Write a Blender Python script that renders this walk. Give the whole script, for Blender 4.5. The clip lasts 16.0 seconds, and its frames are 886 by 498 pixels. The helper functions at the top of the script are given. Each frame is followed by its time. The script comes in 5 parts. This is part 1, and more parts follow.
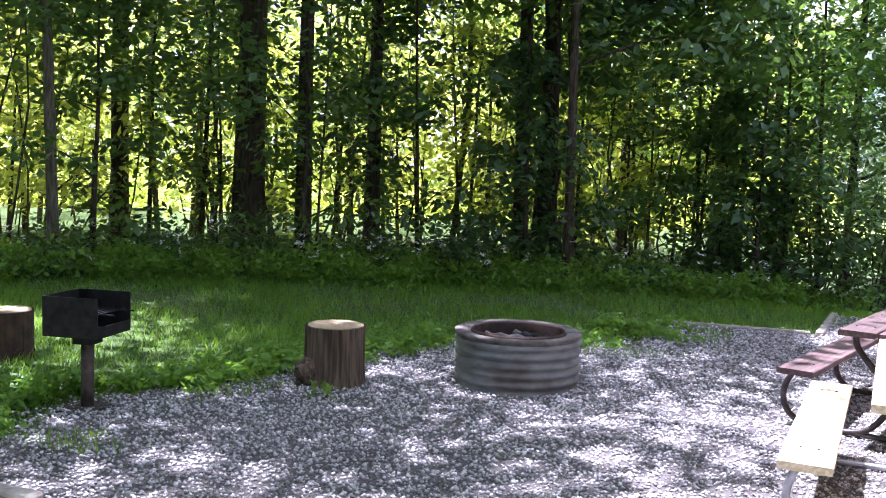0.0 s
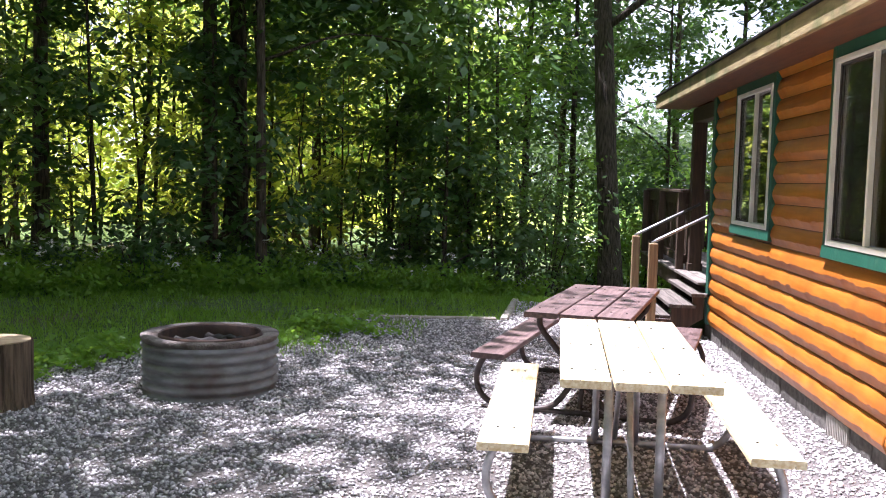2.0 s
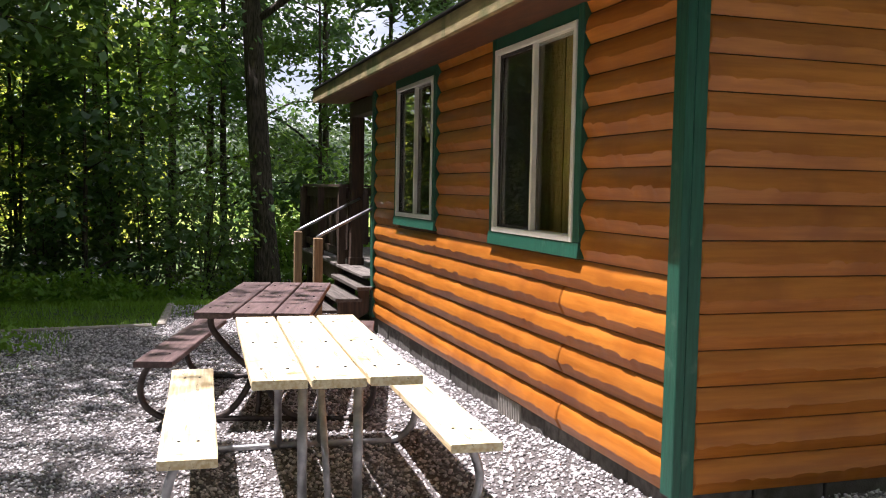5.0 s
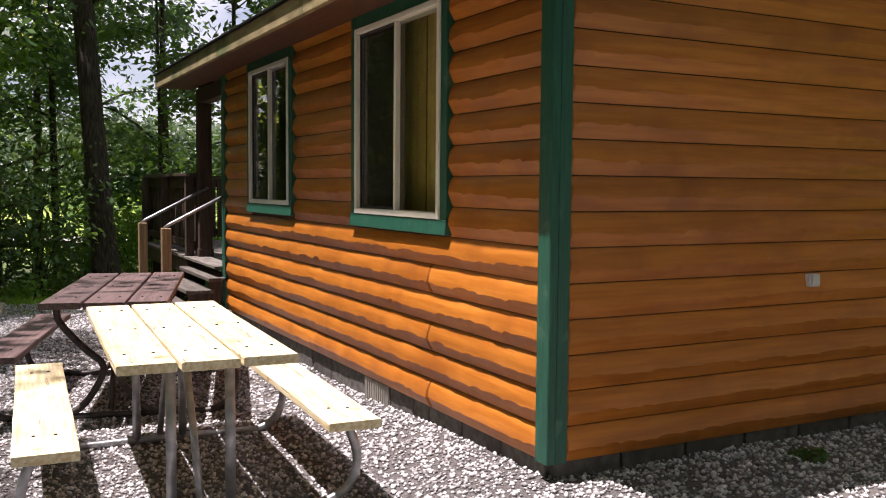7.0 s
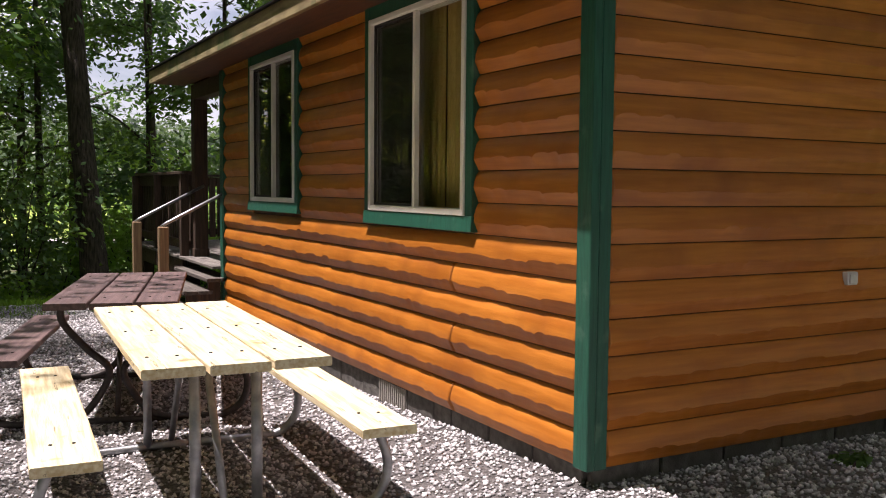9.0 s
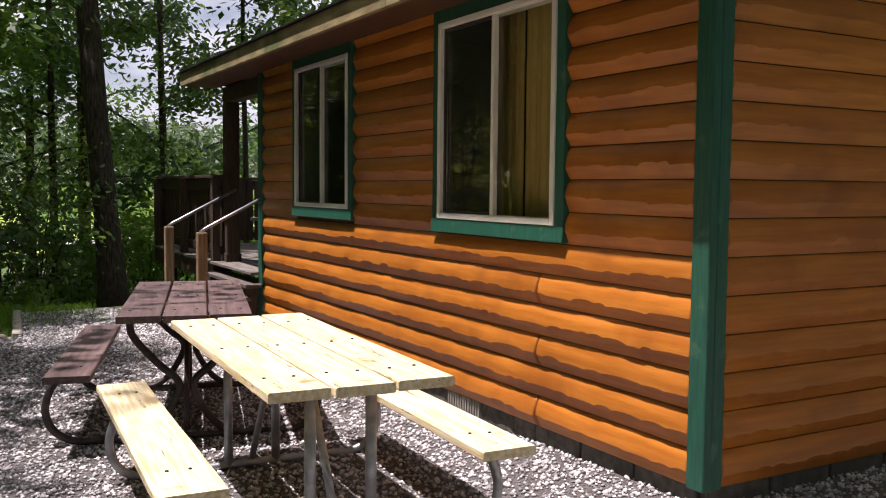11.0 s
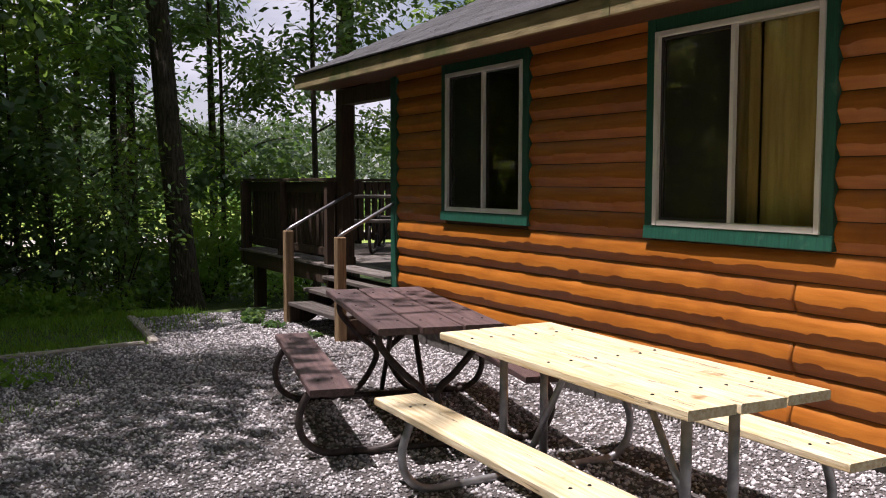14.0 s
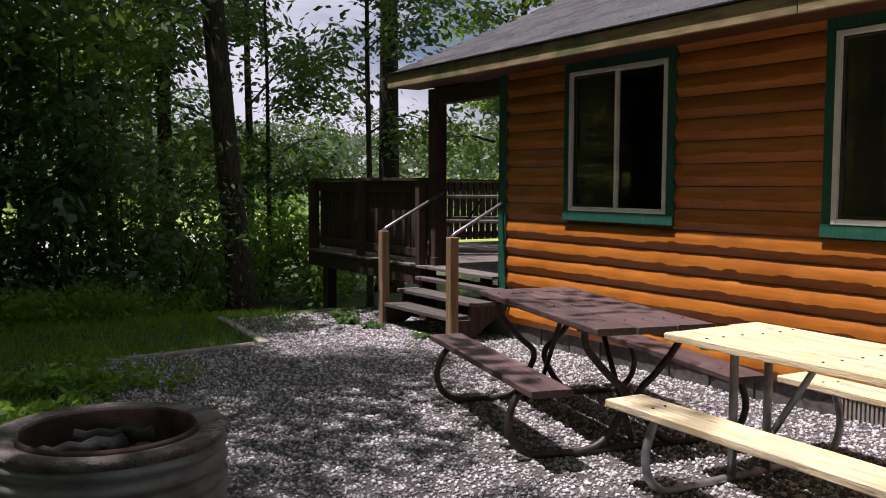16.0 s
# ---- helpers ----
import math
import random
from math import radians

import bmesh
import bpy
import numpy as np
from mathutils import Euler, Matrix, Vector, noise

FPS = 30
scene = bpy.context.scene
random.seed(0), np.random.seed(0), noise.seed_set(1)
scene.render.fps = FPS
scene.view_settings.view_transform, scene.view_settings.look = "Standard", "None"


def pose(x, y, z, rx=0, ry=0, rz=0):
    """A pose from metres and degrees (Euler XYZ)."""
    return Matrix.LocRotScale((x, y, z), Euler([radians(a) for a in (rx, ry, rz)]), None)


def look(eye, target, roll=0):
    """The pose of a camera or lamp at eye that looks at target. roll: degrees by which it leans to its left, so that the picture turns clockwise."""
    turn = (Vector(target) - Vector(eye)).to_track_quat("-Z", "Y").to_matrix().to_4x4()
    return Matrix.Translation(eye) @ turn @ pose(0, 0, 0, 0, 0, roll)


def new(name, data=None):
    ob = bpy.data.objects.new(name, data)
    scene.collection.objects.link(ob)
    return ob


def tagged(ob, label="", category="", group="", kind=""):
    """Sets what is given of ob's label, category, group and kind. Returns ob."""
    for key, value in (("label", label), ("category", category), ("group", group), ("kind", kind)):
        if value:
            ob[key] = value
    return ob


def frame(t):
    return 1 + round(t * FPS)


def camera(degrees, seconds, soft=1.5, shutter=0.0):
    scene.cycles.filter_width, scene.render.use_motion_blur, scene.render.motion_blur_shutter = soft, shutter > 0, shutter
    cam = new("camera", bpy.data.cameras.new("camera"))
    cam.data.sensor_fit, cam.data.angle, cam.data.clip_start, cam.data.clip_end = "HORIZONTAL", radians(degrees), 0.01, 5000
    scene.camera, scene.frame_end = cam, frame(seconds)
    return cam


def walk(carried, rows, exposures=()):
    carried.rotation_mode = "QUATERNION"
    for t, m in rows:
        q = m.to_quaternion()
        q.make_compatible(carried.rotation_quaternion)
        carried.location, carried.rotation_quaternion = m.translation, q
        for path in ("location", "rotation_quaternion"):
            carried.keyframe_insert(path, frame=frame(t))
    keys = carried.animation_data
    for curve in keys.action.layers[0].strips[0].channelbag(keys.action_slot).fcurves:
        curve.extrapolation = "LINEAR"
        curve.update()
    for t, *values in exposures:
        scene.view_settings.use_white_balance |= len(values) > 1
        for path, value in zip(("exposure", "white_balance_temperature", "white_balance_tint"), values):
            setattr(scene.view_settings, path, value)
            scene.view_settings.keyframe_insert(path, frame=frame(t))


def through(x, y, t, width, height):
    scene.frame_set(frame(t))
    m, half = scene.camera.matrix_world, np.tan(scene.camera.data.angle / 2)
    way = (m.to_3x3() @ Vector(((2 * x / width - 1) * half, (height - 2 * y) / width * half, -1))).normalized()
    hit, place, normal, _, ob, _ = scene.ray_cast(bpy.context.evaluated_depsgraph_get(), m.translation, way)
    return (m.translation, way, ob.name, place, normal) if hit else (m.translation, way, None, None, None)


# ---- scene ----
cam = camera(51.9, 16.0, soft=1.0)
PATH = [
    (0, (-2.033, -4.077, 1.684), (-2.828, -2.25, 1.508), 1.9),
    (0.5, (-2.031, -4.061, 1.669), (-2.673, -2.174, 1.498), 1.8),
    (1, (-2.052, -4.015, 1.647), (-2.54, -2.082, 1.484), 1.7),
    (1.5, (-2.063, -3.946, 1.63), (-2.398, -1.98, 1.471), 1.6),
    (2, (-2.091, -3.856, 1.615), (-2.243, -1.867, 1.462), 1.5),
    (2.5, (-2.117, -3.763, 1.602), (-2.063, -1.769, 1.456), 1.4),
    (3, (-2.153, -3.669, 1.593), (-1.913, -1.688, 1.453), 1.4),
    (3.5, (-2.181, -3.609, 1.587), (-1.805, -1.65, 1.449), 1.1),
    (4, (-2.207, -3.573, 1.571), (-1.748, -1.631, 1.435), 1.1),
    (4.5, (-2.219, -3.542, 1.556), (-1.696, -1.616, 1.422), 1.0),
    (5, (-2.233, -3.505, 1.527), (-1.627, -1.603, 1.396), 1.1),
    (7.5, (-2.351, -3.369, 1.407), (-1.404, -1.613, 1.271), 0.4),
    (8, (-2.363, -3.307, 1.391), (-1.413, -1.552, 1.256), 0.4),
    (10.5, (-2.717, -2.846, 1.421), (-1.741, -1.105, 1.289), 0.6),
    (11, (-2.828, -2.765, 1.44), (-1.851, -1.025, 1.306), 0.5),
    (11.5, (-2.977, -2.675, 1.466), (-1.998, -0.936, 1.329), 0.5),
    (12, (-3.164, -2.563, 1.491), (-2.181, -0.827, 1.352), 0.4),
    (12.5, (-3.383, -2.455, 1.503), (-2.394, -0.722, 1.363), 0.3),
    (13, (-3.609, -2.319, 1.517), (-2.613, -0.59, 1.374), 0.3),
    (13.5, (-3.86, -2.191, 1.52), (-2.857, -0.466, 1.376), 0.2),
    (14, (-4.115, -2.048, 1.518), (-3.105, -0.328, 1.372), 0.1),
    (14.5, (-4.373, -1.88, 1.511), (-3.355, -0.165, 1.366), 0.1),
    (15, (-4.627, -1.7, 1.502), (-3.603, 0.011, 1.359), 0.1),
    (15.5, (-4.883, -1.531, 1.513), (-3.853, 0.177, 1.367), 0.2),
    (16, (-5.148, -1.344, 1.498), (-4.1, 0.353, 1.355), 0.2),
]
walk(cam, [(t, look(eye, target, roll)) for t, eye, target, roll in PATH],
     [(0, 2.32, 5350, 34), (2, 2.05, 5750, 28), (3.5, 1.58, 5950, 24), (8, 0.93, 6400, 26), (11, 0.74, 6350, 26), (16, 0.33, 6200, 27)])

# ---- world, sun, exposure ----
SUN_DIR = Vector((-0.272, 0.10, 1.0)).normalized()
world = bpy.data.worlds.new("sky_world")
scene.world = world
world.use_nodes = True
wn, wl = world.node_tree.nodes, world.node_tree.links
sky = wn.new("ShaderNodeTexSky")
sky.sky_type, sky.sun_disc = "NISHITA", False
sky.sun_elevation = math.asin(SUN_DIR.z)
sky.sun_rotation = math.atan2(SUN_DIR.x, SUN_DIR.y)
w_co = wn.new("ShaderNodeTexCoord")
w_map = wn.new("ShaderNodeMapping")
w_map.inputs["Scale"].default_value = (1.0, 1.0, 3.0)
w_noise = wn.new("ShaderNodeTexNoise")
w_noise.inputs["Scale"].default_value, w_noise.inputs["Detail"].default_value = 2.6, 8
w_ramp = wn.new("ShaderNodeValToRGB")
w_ramp.color_ramp.elements[0].position, w_ramp.color_ramp.elements[1].position = 0.35, 0.53
w_mix = wn.new("ShaderNodeMix")
w_mix.data_type = "RGBA"
w_mix.inputs[7].default_value = (11.6, 11.9, 12.4, 1)
wl.new(w_co.outputs["Generated"], w_map.inputs[0])
wl.new(w_map.outputs[0], w_noise.inputs["Vector"])
wl.new(w_noise.outputs["Fac"], w_ramp.inputs[0])
wl.new(w_ramp.outputs[0], w_mix.inputs[0])
wl.new(sky.outputs[0], w_mix.inputs[6])
wl.new(w_mix.outputs[2], wn["Background"].inputs[0])
wn["Background"].inputs[1].default_value = 0.05
sun = new("sun", bpy.data.lights.new("sun", "SUN"))
sun.data.energy, sun.data.angle, sun.data.color = 5.0, radians(0.53), (1.0, 0.95, 0.87)
sun.matrix_world = look(SUN_DIR * 60, (0, 0, 0))


# ---- helpers for meshes ----
def link_mesh(name, bm, material, smooth=False):
    me = bpy.data.meshes.new(name)
    bm.to_mesh(me)
    bm.free()
    if smooth:
        me.shade_smooth()
    for m in material if isinstance(material, (list, tuple)) else [material]:
        me.materials.append(m)
    return new(name, me)


def part(name, bm, material, parent, label="", smooth=False):
    """One mesh object under a thing or a part."""
    ob = link_mesh(name, bm, material, smooth)
    ob.parent = parent
    if label:
        tagged(ob, label)
    return ob


def thing(name, m, label, category, group="", kind=""):
    ob = new(name)
    ob.empty_display_size = 0.1
    ob.matrix_world = m
    return tagged(ob, label, category, group, kind)


def shared(name, me, parent, m):
    ob = new(name, me)
    ob.parent = parent
    ob.matrix_basis = m
    return ob


def add_box(bm, x0, x1, y0, y1, z0, z1, bevel=0.0, turn=None):
    g = bmesh.ops.create_cube(bm, size=1)
    vs = g["verts"]
    bmesh.ops.scale(bm, vec=(x1 - x0, y1 - y0, z1 - z0), verts=vs)
    bmesh.ops.translate(bm, vec=((x0 + x1) / 2, (y0 + y1) / 2, (z0 + z1) / 2), verts=vs)
    if turn is not None:
        bmesh.ops.transform(bm, matrix=turn, verts=vs)
    if bevel:
        es = list({e for v in vs for e in v.link_edges})
        bmesh.ops.bevel(bm, geom=es, offset=bevel, segments=1, affect="EDGES", profile=0.5)
    return bm


def box(x0, x1, y0, y1, z0, z1, bevel=0.0):
    return add_box(bmesh.new(), x0, x1, y0, y1, z0, z1, bevel)


def smooth_line(points, steps=5):
    """A Catmull-Rom line through the points."""
    p = [Vector(q) for q in points]
    p = [p[0] * 2 - p[1]] + p + [p[-1] * 2 - p[-2]]
    out = []
    for i in range(1, len(p) - 2):
        for k in range(steps):
            t = k / steps
            out.append(0.5 * ((2 * p[i]) + (p[i + 1] - p[i - 1]) * t + (2 * p[i - 1] - 5 * p[i] + 4 * p[i + 1] - p[i + 2]) * t * t
                              + (3 * p[i] - p[i - 1] - 3 * p[i + 1] + p[i + 2]) * t ** 3))
    out.append(p[-2])
    return out


def add_tube(bm, line, radii, sides=8, rough=0.0, rnd=None):
    rings = []
    n = len(line)
    for i, c in enumerate(line):
        d = (line[min(i + 1, n - 1)] - line[max(i - 1, 0)]).normalized()
        u = d.cross(Vector((0.31, 0.95, 0.05)) if abs(d.y) < 0.8 else Vector((1, 0, 0.2))).normalized()
        v = d.cross(u)
        r = radii[i] if isinstance(radii, (list, tuple)) else radii
        ring = []
        for k in range(sides):
            a = math.tau * k / sides
            rr = r * (1 + (rnd.uniform(-rough, rough) if rough else 0))
            ring.append(bm.verts.new(c + (u * math.cos(a) + v * math.sin(a)) * rr))
        rings.append(ring)
    for a, b in zip(rings, rings[1:]):
        for k in range(sides):
            bm.faces.new((a[k], a[(k + 1) % sides], b[(k + 1) % sides], b[k]))
    bm.faces.new(rings[0][::-1])
    bm.faces.new(rings[-1])
    return bm


def tube(points, r, steps=5, sides=10):
    bm = bmesh.new()
    add_tube(bm, smooth_line(points, steps) if steps else [Vector(p) for p in points], r, sides)
    bmesh.ops.recalc_face_normals(bm, faces=bm.faces)
    return bm


def raw_mesh(name, verts, faces, material, parent=None, smooth=False):
    """A mesh straight from arrays: verts (n, 3), faces (m, k)."""
    verts, faces = np.asarray(verts, dtype=np.float32), np.asarray(faces, dtype=np.int32)
    me = bpy.data.meshes.new(name)
    m, k = faces.shape
    me.vertices.add(len(verts))
    me.vertices.foreach_set("co", verts.ravel())
    me.loops.add(m * k)
    me.loops.foreach_set("vertex_index", faces.ravel())
    me.polygons.add(m)
    me.polygons.foreach_set("loop_start", np.arange(0, m * k, k, dtype=np.int32))
    me.update(calc_edges=True)
    if smooth:
        me.shade_smooth()
    me.materials.append(material)
    ob = new(name, me)
    if parent:
        ob.parent = parent
    return ob


# ---- materials ----
def surface(name, c1, c2, scale=8.0, rough=0.7, bump=0.3, fine=60.0, stretch=(1, 1, 1), metal=0.0, vary=0.0, island=False,
            stain=None, stain_scale=1.3, stain_at=(0.5, 0.7), coat=0.0, depth=0.01, ramp=(0.35, 0.65), spec=0.5, crack=None):
    """Two colours mixed by a stretched grain, large stains, fine relief and a random shift of each piece."""
    m = bpy.data.materials.new(name)
    m.use_nodes = True
    nt, ln = m.node_tree.nodes, m.node_tree.links
    b = nt["Principled BSDF"]
    co = nt.new("ShaderNodeTexCoord")
    info = nt.new("ShaderNodeNewGeometry" if island else "ShaderNodeObjectInfo")
    rnd = info.outputs["Random Per Island" if island else "Random"]
    off = nt.new("ShaderNodeVectorMath")
    off.operation = "MULTIPLY_ADD"
    ln.new(rnd, off.inputs[0])
    off.inputs[1].default_value = (7.3, 11.7, 5.1)
    ln.new(co.outputs["Object"], off.inputs[2])
    mp = nt.new("ShaderNodeMapping")
    mp.inputs["Scale"].default_value = stretch
    ln.new(off.outputs[0], mp.inputs[0])
    grain = nt.new("ShaderNodeTexNoise")
    grain.inputs["Scale"].default_value, grain.inputs["Detail"].default_value = scale, 6
    ln.new(mp.outputs[0], grain.inputs["Vector"])
    rp = nt.new("ShaderNodeValToRGB")
    e = rp.color_ramp.elements
    e[0].position, e[1].position = ramp
    e[0].color, e[1].color = (*c1, 1), (*c2, 1)
    ln.new(grain.outputs["Fac"], rp.inputs[0])
    colour = rp.outputs[0]
    if stain:
        big = nt.new("ShaderNodeTexNoise")
        big.inputs["Scale"].default_value, big.inputs["Detail"].default_value = stain_scale, 5
        ln.new(off.outputs[0], big.inputs["Vector"])
        sr = nt.new("ShaderNodeMapRange")
        sr.inputs[1].default_value, sr.inputs[2].default_value = stain_at
        ln.new(big.outputs["Fac"], sr.inputs[0])
        mx = nt.new("ShaderNodeMix")
        mx.data_type = "RGBA"
        ln.new(sr.outputs[0], mx.inputs[0])
        ln.new(colour, mx.inputs[6])
        mx.inputs[7].default_value = (*stain, 1)
        colour = mx.outputs[2]
    if crack:
        cm = nt.new("ShaderNodeMapping")
        cm.inputs["Scale"].default_value = (11, 0.7, 11)
        ln.new(off.outputs[0], cm.inputs[0])
        cn = nt.new("ShaderNodeTexNoise")
        cn.inputs["Scale"].default_value, cn.inputs["Detail"].default_value = 2.6, 3
        ln.new(cm.outputs[0], cn.inputs["Vector"])
        cr = nt.new("ShaderNodeValToRGB")
        ce = cr.color_ramp.elements
        ce[0].position, ce[1].position = 0.655, 0.675
        ce[0].color, ce[1].color = (0, 0, 0, 1), (1, 1, 1, 1)
        ce2 = ce.new(0.69)
        ce2.color = (0, 0, 0, 1)
        ln.new(cn.outputs["Fac"], cr.inputs[0])
        cx = nt.new("ShaderNodeMix")
        cx.data_type = "RGBA"
        ln.new(cr.outputs[0], cx.inputs[0])
        ln.new(colour, cx.inputs[6])
        cx.inputs[7].default_value = (*crack, 1)
        colour = cx.outputs[2]
    if vary:
        hs = nt.new("ShaderNodeHueSaturation")
        mr = nt.new("ShaderNodeMapRange")
        mr.inputs[3].default_value, mr.inputs[4].default_value = 1 - vary, 1 + vary
        ln.new(rnd, mr.inputs[0])
        ln.new(mr.outputs[0], hs.inputs["Value"])
        ln.new(colour, hs.inputs["Color"])
        colour = hs.outputs[0]
    ln.new(colour, b.inputs["Base Color"])
    b.inputs["Roughness"].default_value, b.inputs["Metallic"].default_value = rough, metal
    b.inputs["Coat Weight"].default_value = coat
    b.inputs["Specular IOR Level"].default_value = spec
    if bump:
        fn = nt.new("ShaderNodeTexNoise")
        fn.inputs["Scale"].default_value, fn.inputs["Detail"].default_value = fine, 4
        ln.new(mp.outputs[0], fn.inputs["Vector"])
        bp = nt.new("ShaderNodeBump")
        bp.inputs["Strength"].default_value, bp.inputs["Distance"].default_value = bump, depth
        ln.new(fn.outputs["Fac"], bp.inputs["Height"])
        ln.new(bp.outputs[0], b.inputs["Normal"])
    return m


def leaf_material(name, dark, light, glow, through=0.45, rough=0.45):
    """Leaves that vary piece by piece and let light through."""
    m = bpy.data.materials.new(name)
    m.use_nodes = True
    nt, ln = m.node_tree.nodes, m.node_tree.links
    b = nt["Principled BSDF"]
    geo = nt.new("ShaderNodeNewGeometry")
    rp = nt.new("ShaderNodeValToRGB")
    e = rp.color_ramp.elements
    e[0].color, e[1].color = (*dark, 1), (*light, 1)
    ln.new(geo.outputs["Random Per Island"], rp.inputs[0])
    ln.new(rp.outputs[0], b.inputs["Base Color"])
    b.inputs["Roughness"].default_value = rough
    tr = nt.new("ShaderNodeBsdfTranslucent")
    tr.inputs[0].default_value = (*glow, 1)
    mx = nt.new("ShaderNodeMixShader")
    mx.inputs[0].default_value = through
    ln.new(b.outputs[0], mx.inputs[1])
    ln.new(tr.outputs[0], mx.inputs[2])
    ln.new(mx.outputs[0], nt["Material Output"].inputs[0])
    return m


M_LOG = surface("stained_log", (0.385, 0.119, 0.012), (0.515, 0.179, 0.023), 5, 0.40, 0.12, 40, (6, 0.5, 6), vary=0.13, stain=(0.31, 0.092, 0.012), stain_at=(0.52, 0.75), stain_scale=2.2)
M_LOG_END = surface("stained_log_end_wall", (0.385, 0.119, 0.012), (0.515, 0.179, 0.023), 5, 0.40, 0.12, 40, (0.5, 6, 6), vary=0.13, stain=(0.31, 0.092, 0.012), stain_at=(0.52, 0.75), stain_scale=2.2)
M_GREEN = surface("green_paint", (0.010, 0.078, 0.050), (0.016, 0.115, 0.072), 9, 0.5, 0.2, 50, (8, 8, 0.6), stain=(0.10, 0.2, 0.14), stain_at=(0.62, 0.8), stain_scale=7)
M_VINYL = surface("white_vinyl", (0.74, 0.72, 0.66), (0.82, 0.8, 0.75), 6, 0.45, 0.05, 90)
M_FASCIA = surface("weathered_fascia", (0.24, 0.185, 0.09), (0.40, 0.32, 0.16), 6, 0.75, 0.3, 40, (4, 0.6, 4), stain=(0.14, 0.16, 0.06), stain_at=(0.5, 0.66), stain_scale=3)
# Brown soffit stain, darkened further to stand in for shade under the eave.
M_SOFFIT = surface("shade_darkened_soffit", (0.075, 0.027, 0.009), (0.12, 0.042, 0.012), 6, 0.6, 0.15, 40, (4, 0.6, 4))
M_SHINGLE = surface("asphalt_shingle", (0.03, 0.031, 0.034), (0.095, 0.095, 0.098), 55, 0.9, 0.5, 250, vary=0.35)
M_BLOCK = surface("foundation_block", (0.075, 0.068, 0.06), (0.15, 0.14, 0.125), 18, 0.9, 0.5, 120, vary=0.15, stain=(0.08, 0.07, 0.06))
M_PINE = surface("pale_pine_board", (0.62, 0.47, 0.24), (0.82, 0.73, 0.50), 6, 0.6, 0.5, 26, (9, 0.5, 9), vary=0.08, stain=(0.36, 0.22, 0.09), stain_at=(0.64, 0.74), stain_scale=7, crack=(0.12, 0.08, 0.045))
M_RED = surface("maroon_stained_board", (0.080, 0.050, 0.047), (0.15, 0.097, 0.09), 5, 0.5, 0.35, 30, (9, 0.5, 9), vary=0.15, stain=(0.25, 0.175, 0.15), stain_at=(0.6, 0.8), stain_scale=4, crack=(0.03, 0.02, 0.018))
M_GALV = surface("galvanised_pipe", (0.30, 0.31, 0.32), (0.45, 0.46, 0.47), 20, 0.42, 0.1, 100, metal=0.75)
M_DARKPIPE = surface("dark_painted_pipe", (0.035, 0.028, 0.026), (0.075, 0.06, 0.052), 20, 0.5, 0.2, 100, metal=0.3)
M_BOLT = surface("bolt_steel", (0.03, 0.028, 0.026), (0.08, 0.07, 0.06), 40, 0.5, 0.1, 200, metal=0.8)
M_DECK = surface("weathered_deck_board", (0.10, 0.086, 0.075), (0.20, 0.178, 0.155), 5, 0.8, 0.4, 40, (7, 0.6, 7), vary=0.15)
# Deck wood copied in a darker tone, in place of shade on the stairs.
M_TREAD = surface("shade_darkened_tread", (0.06, 0.05, 0.043), (0.13, 0.112, 0.095), 5, 0.8, 0.4, 40, (7, 0.6, 7), vary=0.15)
M_RAIL = surface("brown_rail_wood", (0.038, 0.024, 0.016), (0.085, 0.05, 0.03), 6, 0.7, 0.3, 40, (7, 7, 0.6), vary=0.15)
M_POST = surface("aged_post", (0.21, 0.135, 0.07), (0.34, 0.23, 0.12), 6, 0.75, 0.35, 40, (8, 8, 0.6))
M_CORR = surface("corrugated_steel", (0.17, 0.178, 0.18), (0.30, 0.31, 0.305), 5, 0.55, 0.15, 60, (1, 1, 3), metal=0.45, stain=(0.12, 0.092, 0.075), stain_at=(0.44, 0.68), stain_scale=3.5)
M_RUST = surface("rusted_steel", (0.035, 0.022, 0.017), (0.09, 0.05, 0.033), 12, 0.85, 0.4, 90, metal=0.2, stain=(0.05, 0.04, 0.035))
M_ASH = surface("ash_and_soil", (0.04, 0.034, 0.03), (0.105, 0.088, 0.074), 14, 0.95, 0.8, 70, depth=0.03)
M_RIM = surface("ash_dusted_rim", (0.11, 0.095, 0.085), (0.26, 0.235, 0.215), 9, 0.95, 0.8, 60, depth=0.02, stain=(0.09, 0.07, 0.06), stain_scale=5)
M_CHAR = surface("charred_wood", (0.008, 0.0075, 0.007), (0.032, 0.029, 0.026), 10, 0.85, 0.7, 40)
M_BARK = surface("grey_brown_bark", (0.035, 0.027, 0.02), (0.115, 0.09, 0.066), 7, 0.95, 1.0, 14, (5, 5, 0.7), vary=0.2, depth=0.05)
M_BARK_PALE = surface("pale_bark", (0.10, 0.085, 0.066), (0.24, 0.21, 0.17), 7, 0.95, 0.8, 14, (5, 5, 0.7), depth=0.04)
M_STUMP = surface("stump_bark", (0.07, 0.05, 0.033), (0.26, 0.19, 0.125), 5, 0.95, 1.0, 18, (7, 7, 0.5), depth=0.04)
M_CUT = surface("cut_wood_top", (0.33, 0.24, 0.14), (0.48, 0.37, 0.23), 12, 0.85, 0.4, 50)
M_BLACK = surface("black_grill_steel", (0.012, 0.012, 0.013), (0.035, 0.033, 0.032), 16, 0.55, 0.2, 90, metal=0.5)
M_GRILLPOST = surface("grill_post", (0.07, 0.055, 0.05), (0.16, 0.13, 0.12), 16, 0.6, 0.2, 90, metal=0.4)
M_TIMBER = surface("edging_timber", (0.27, 0.24, 0.20), (0.46, 0.42, 0.35), 6, 0.9, 0.5, 40, (2, 2, 6))
M_CONC = surface("concrete", (0.27, 0.25, 0.22), (0.38, 0.35, 0.31), 14, 0.9, 0.4, 90)
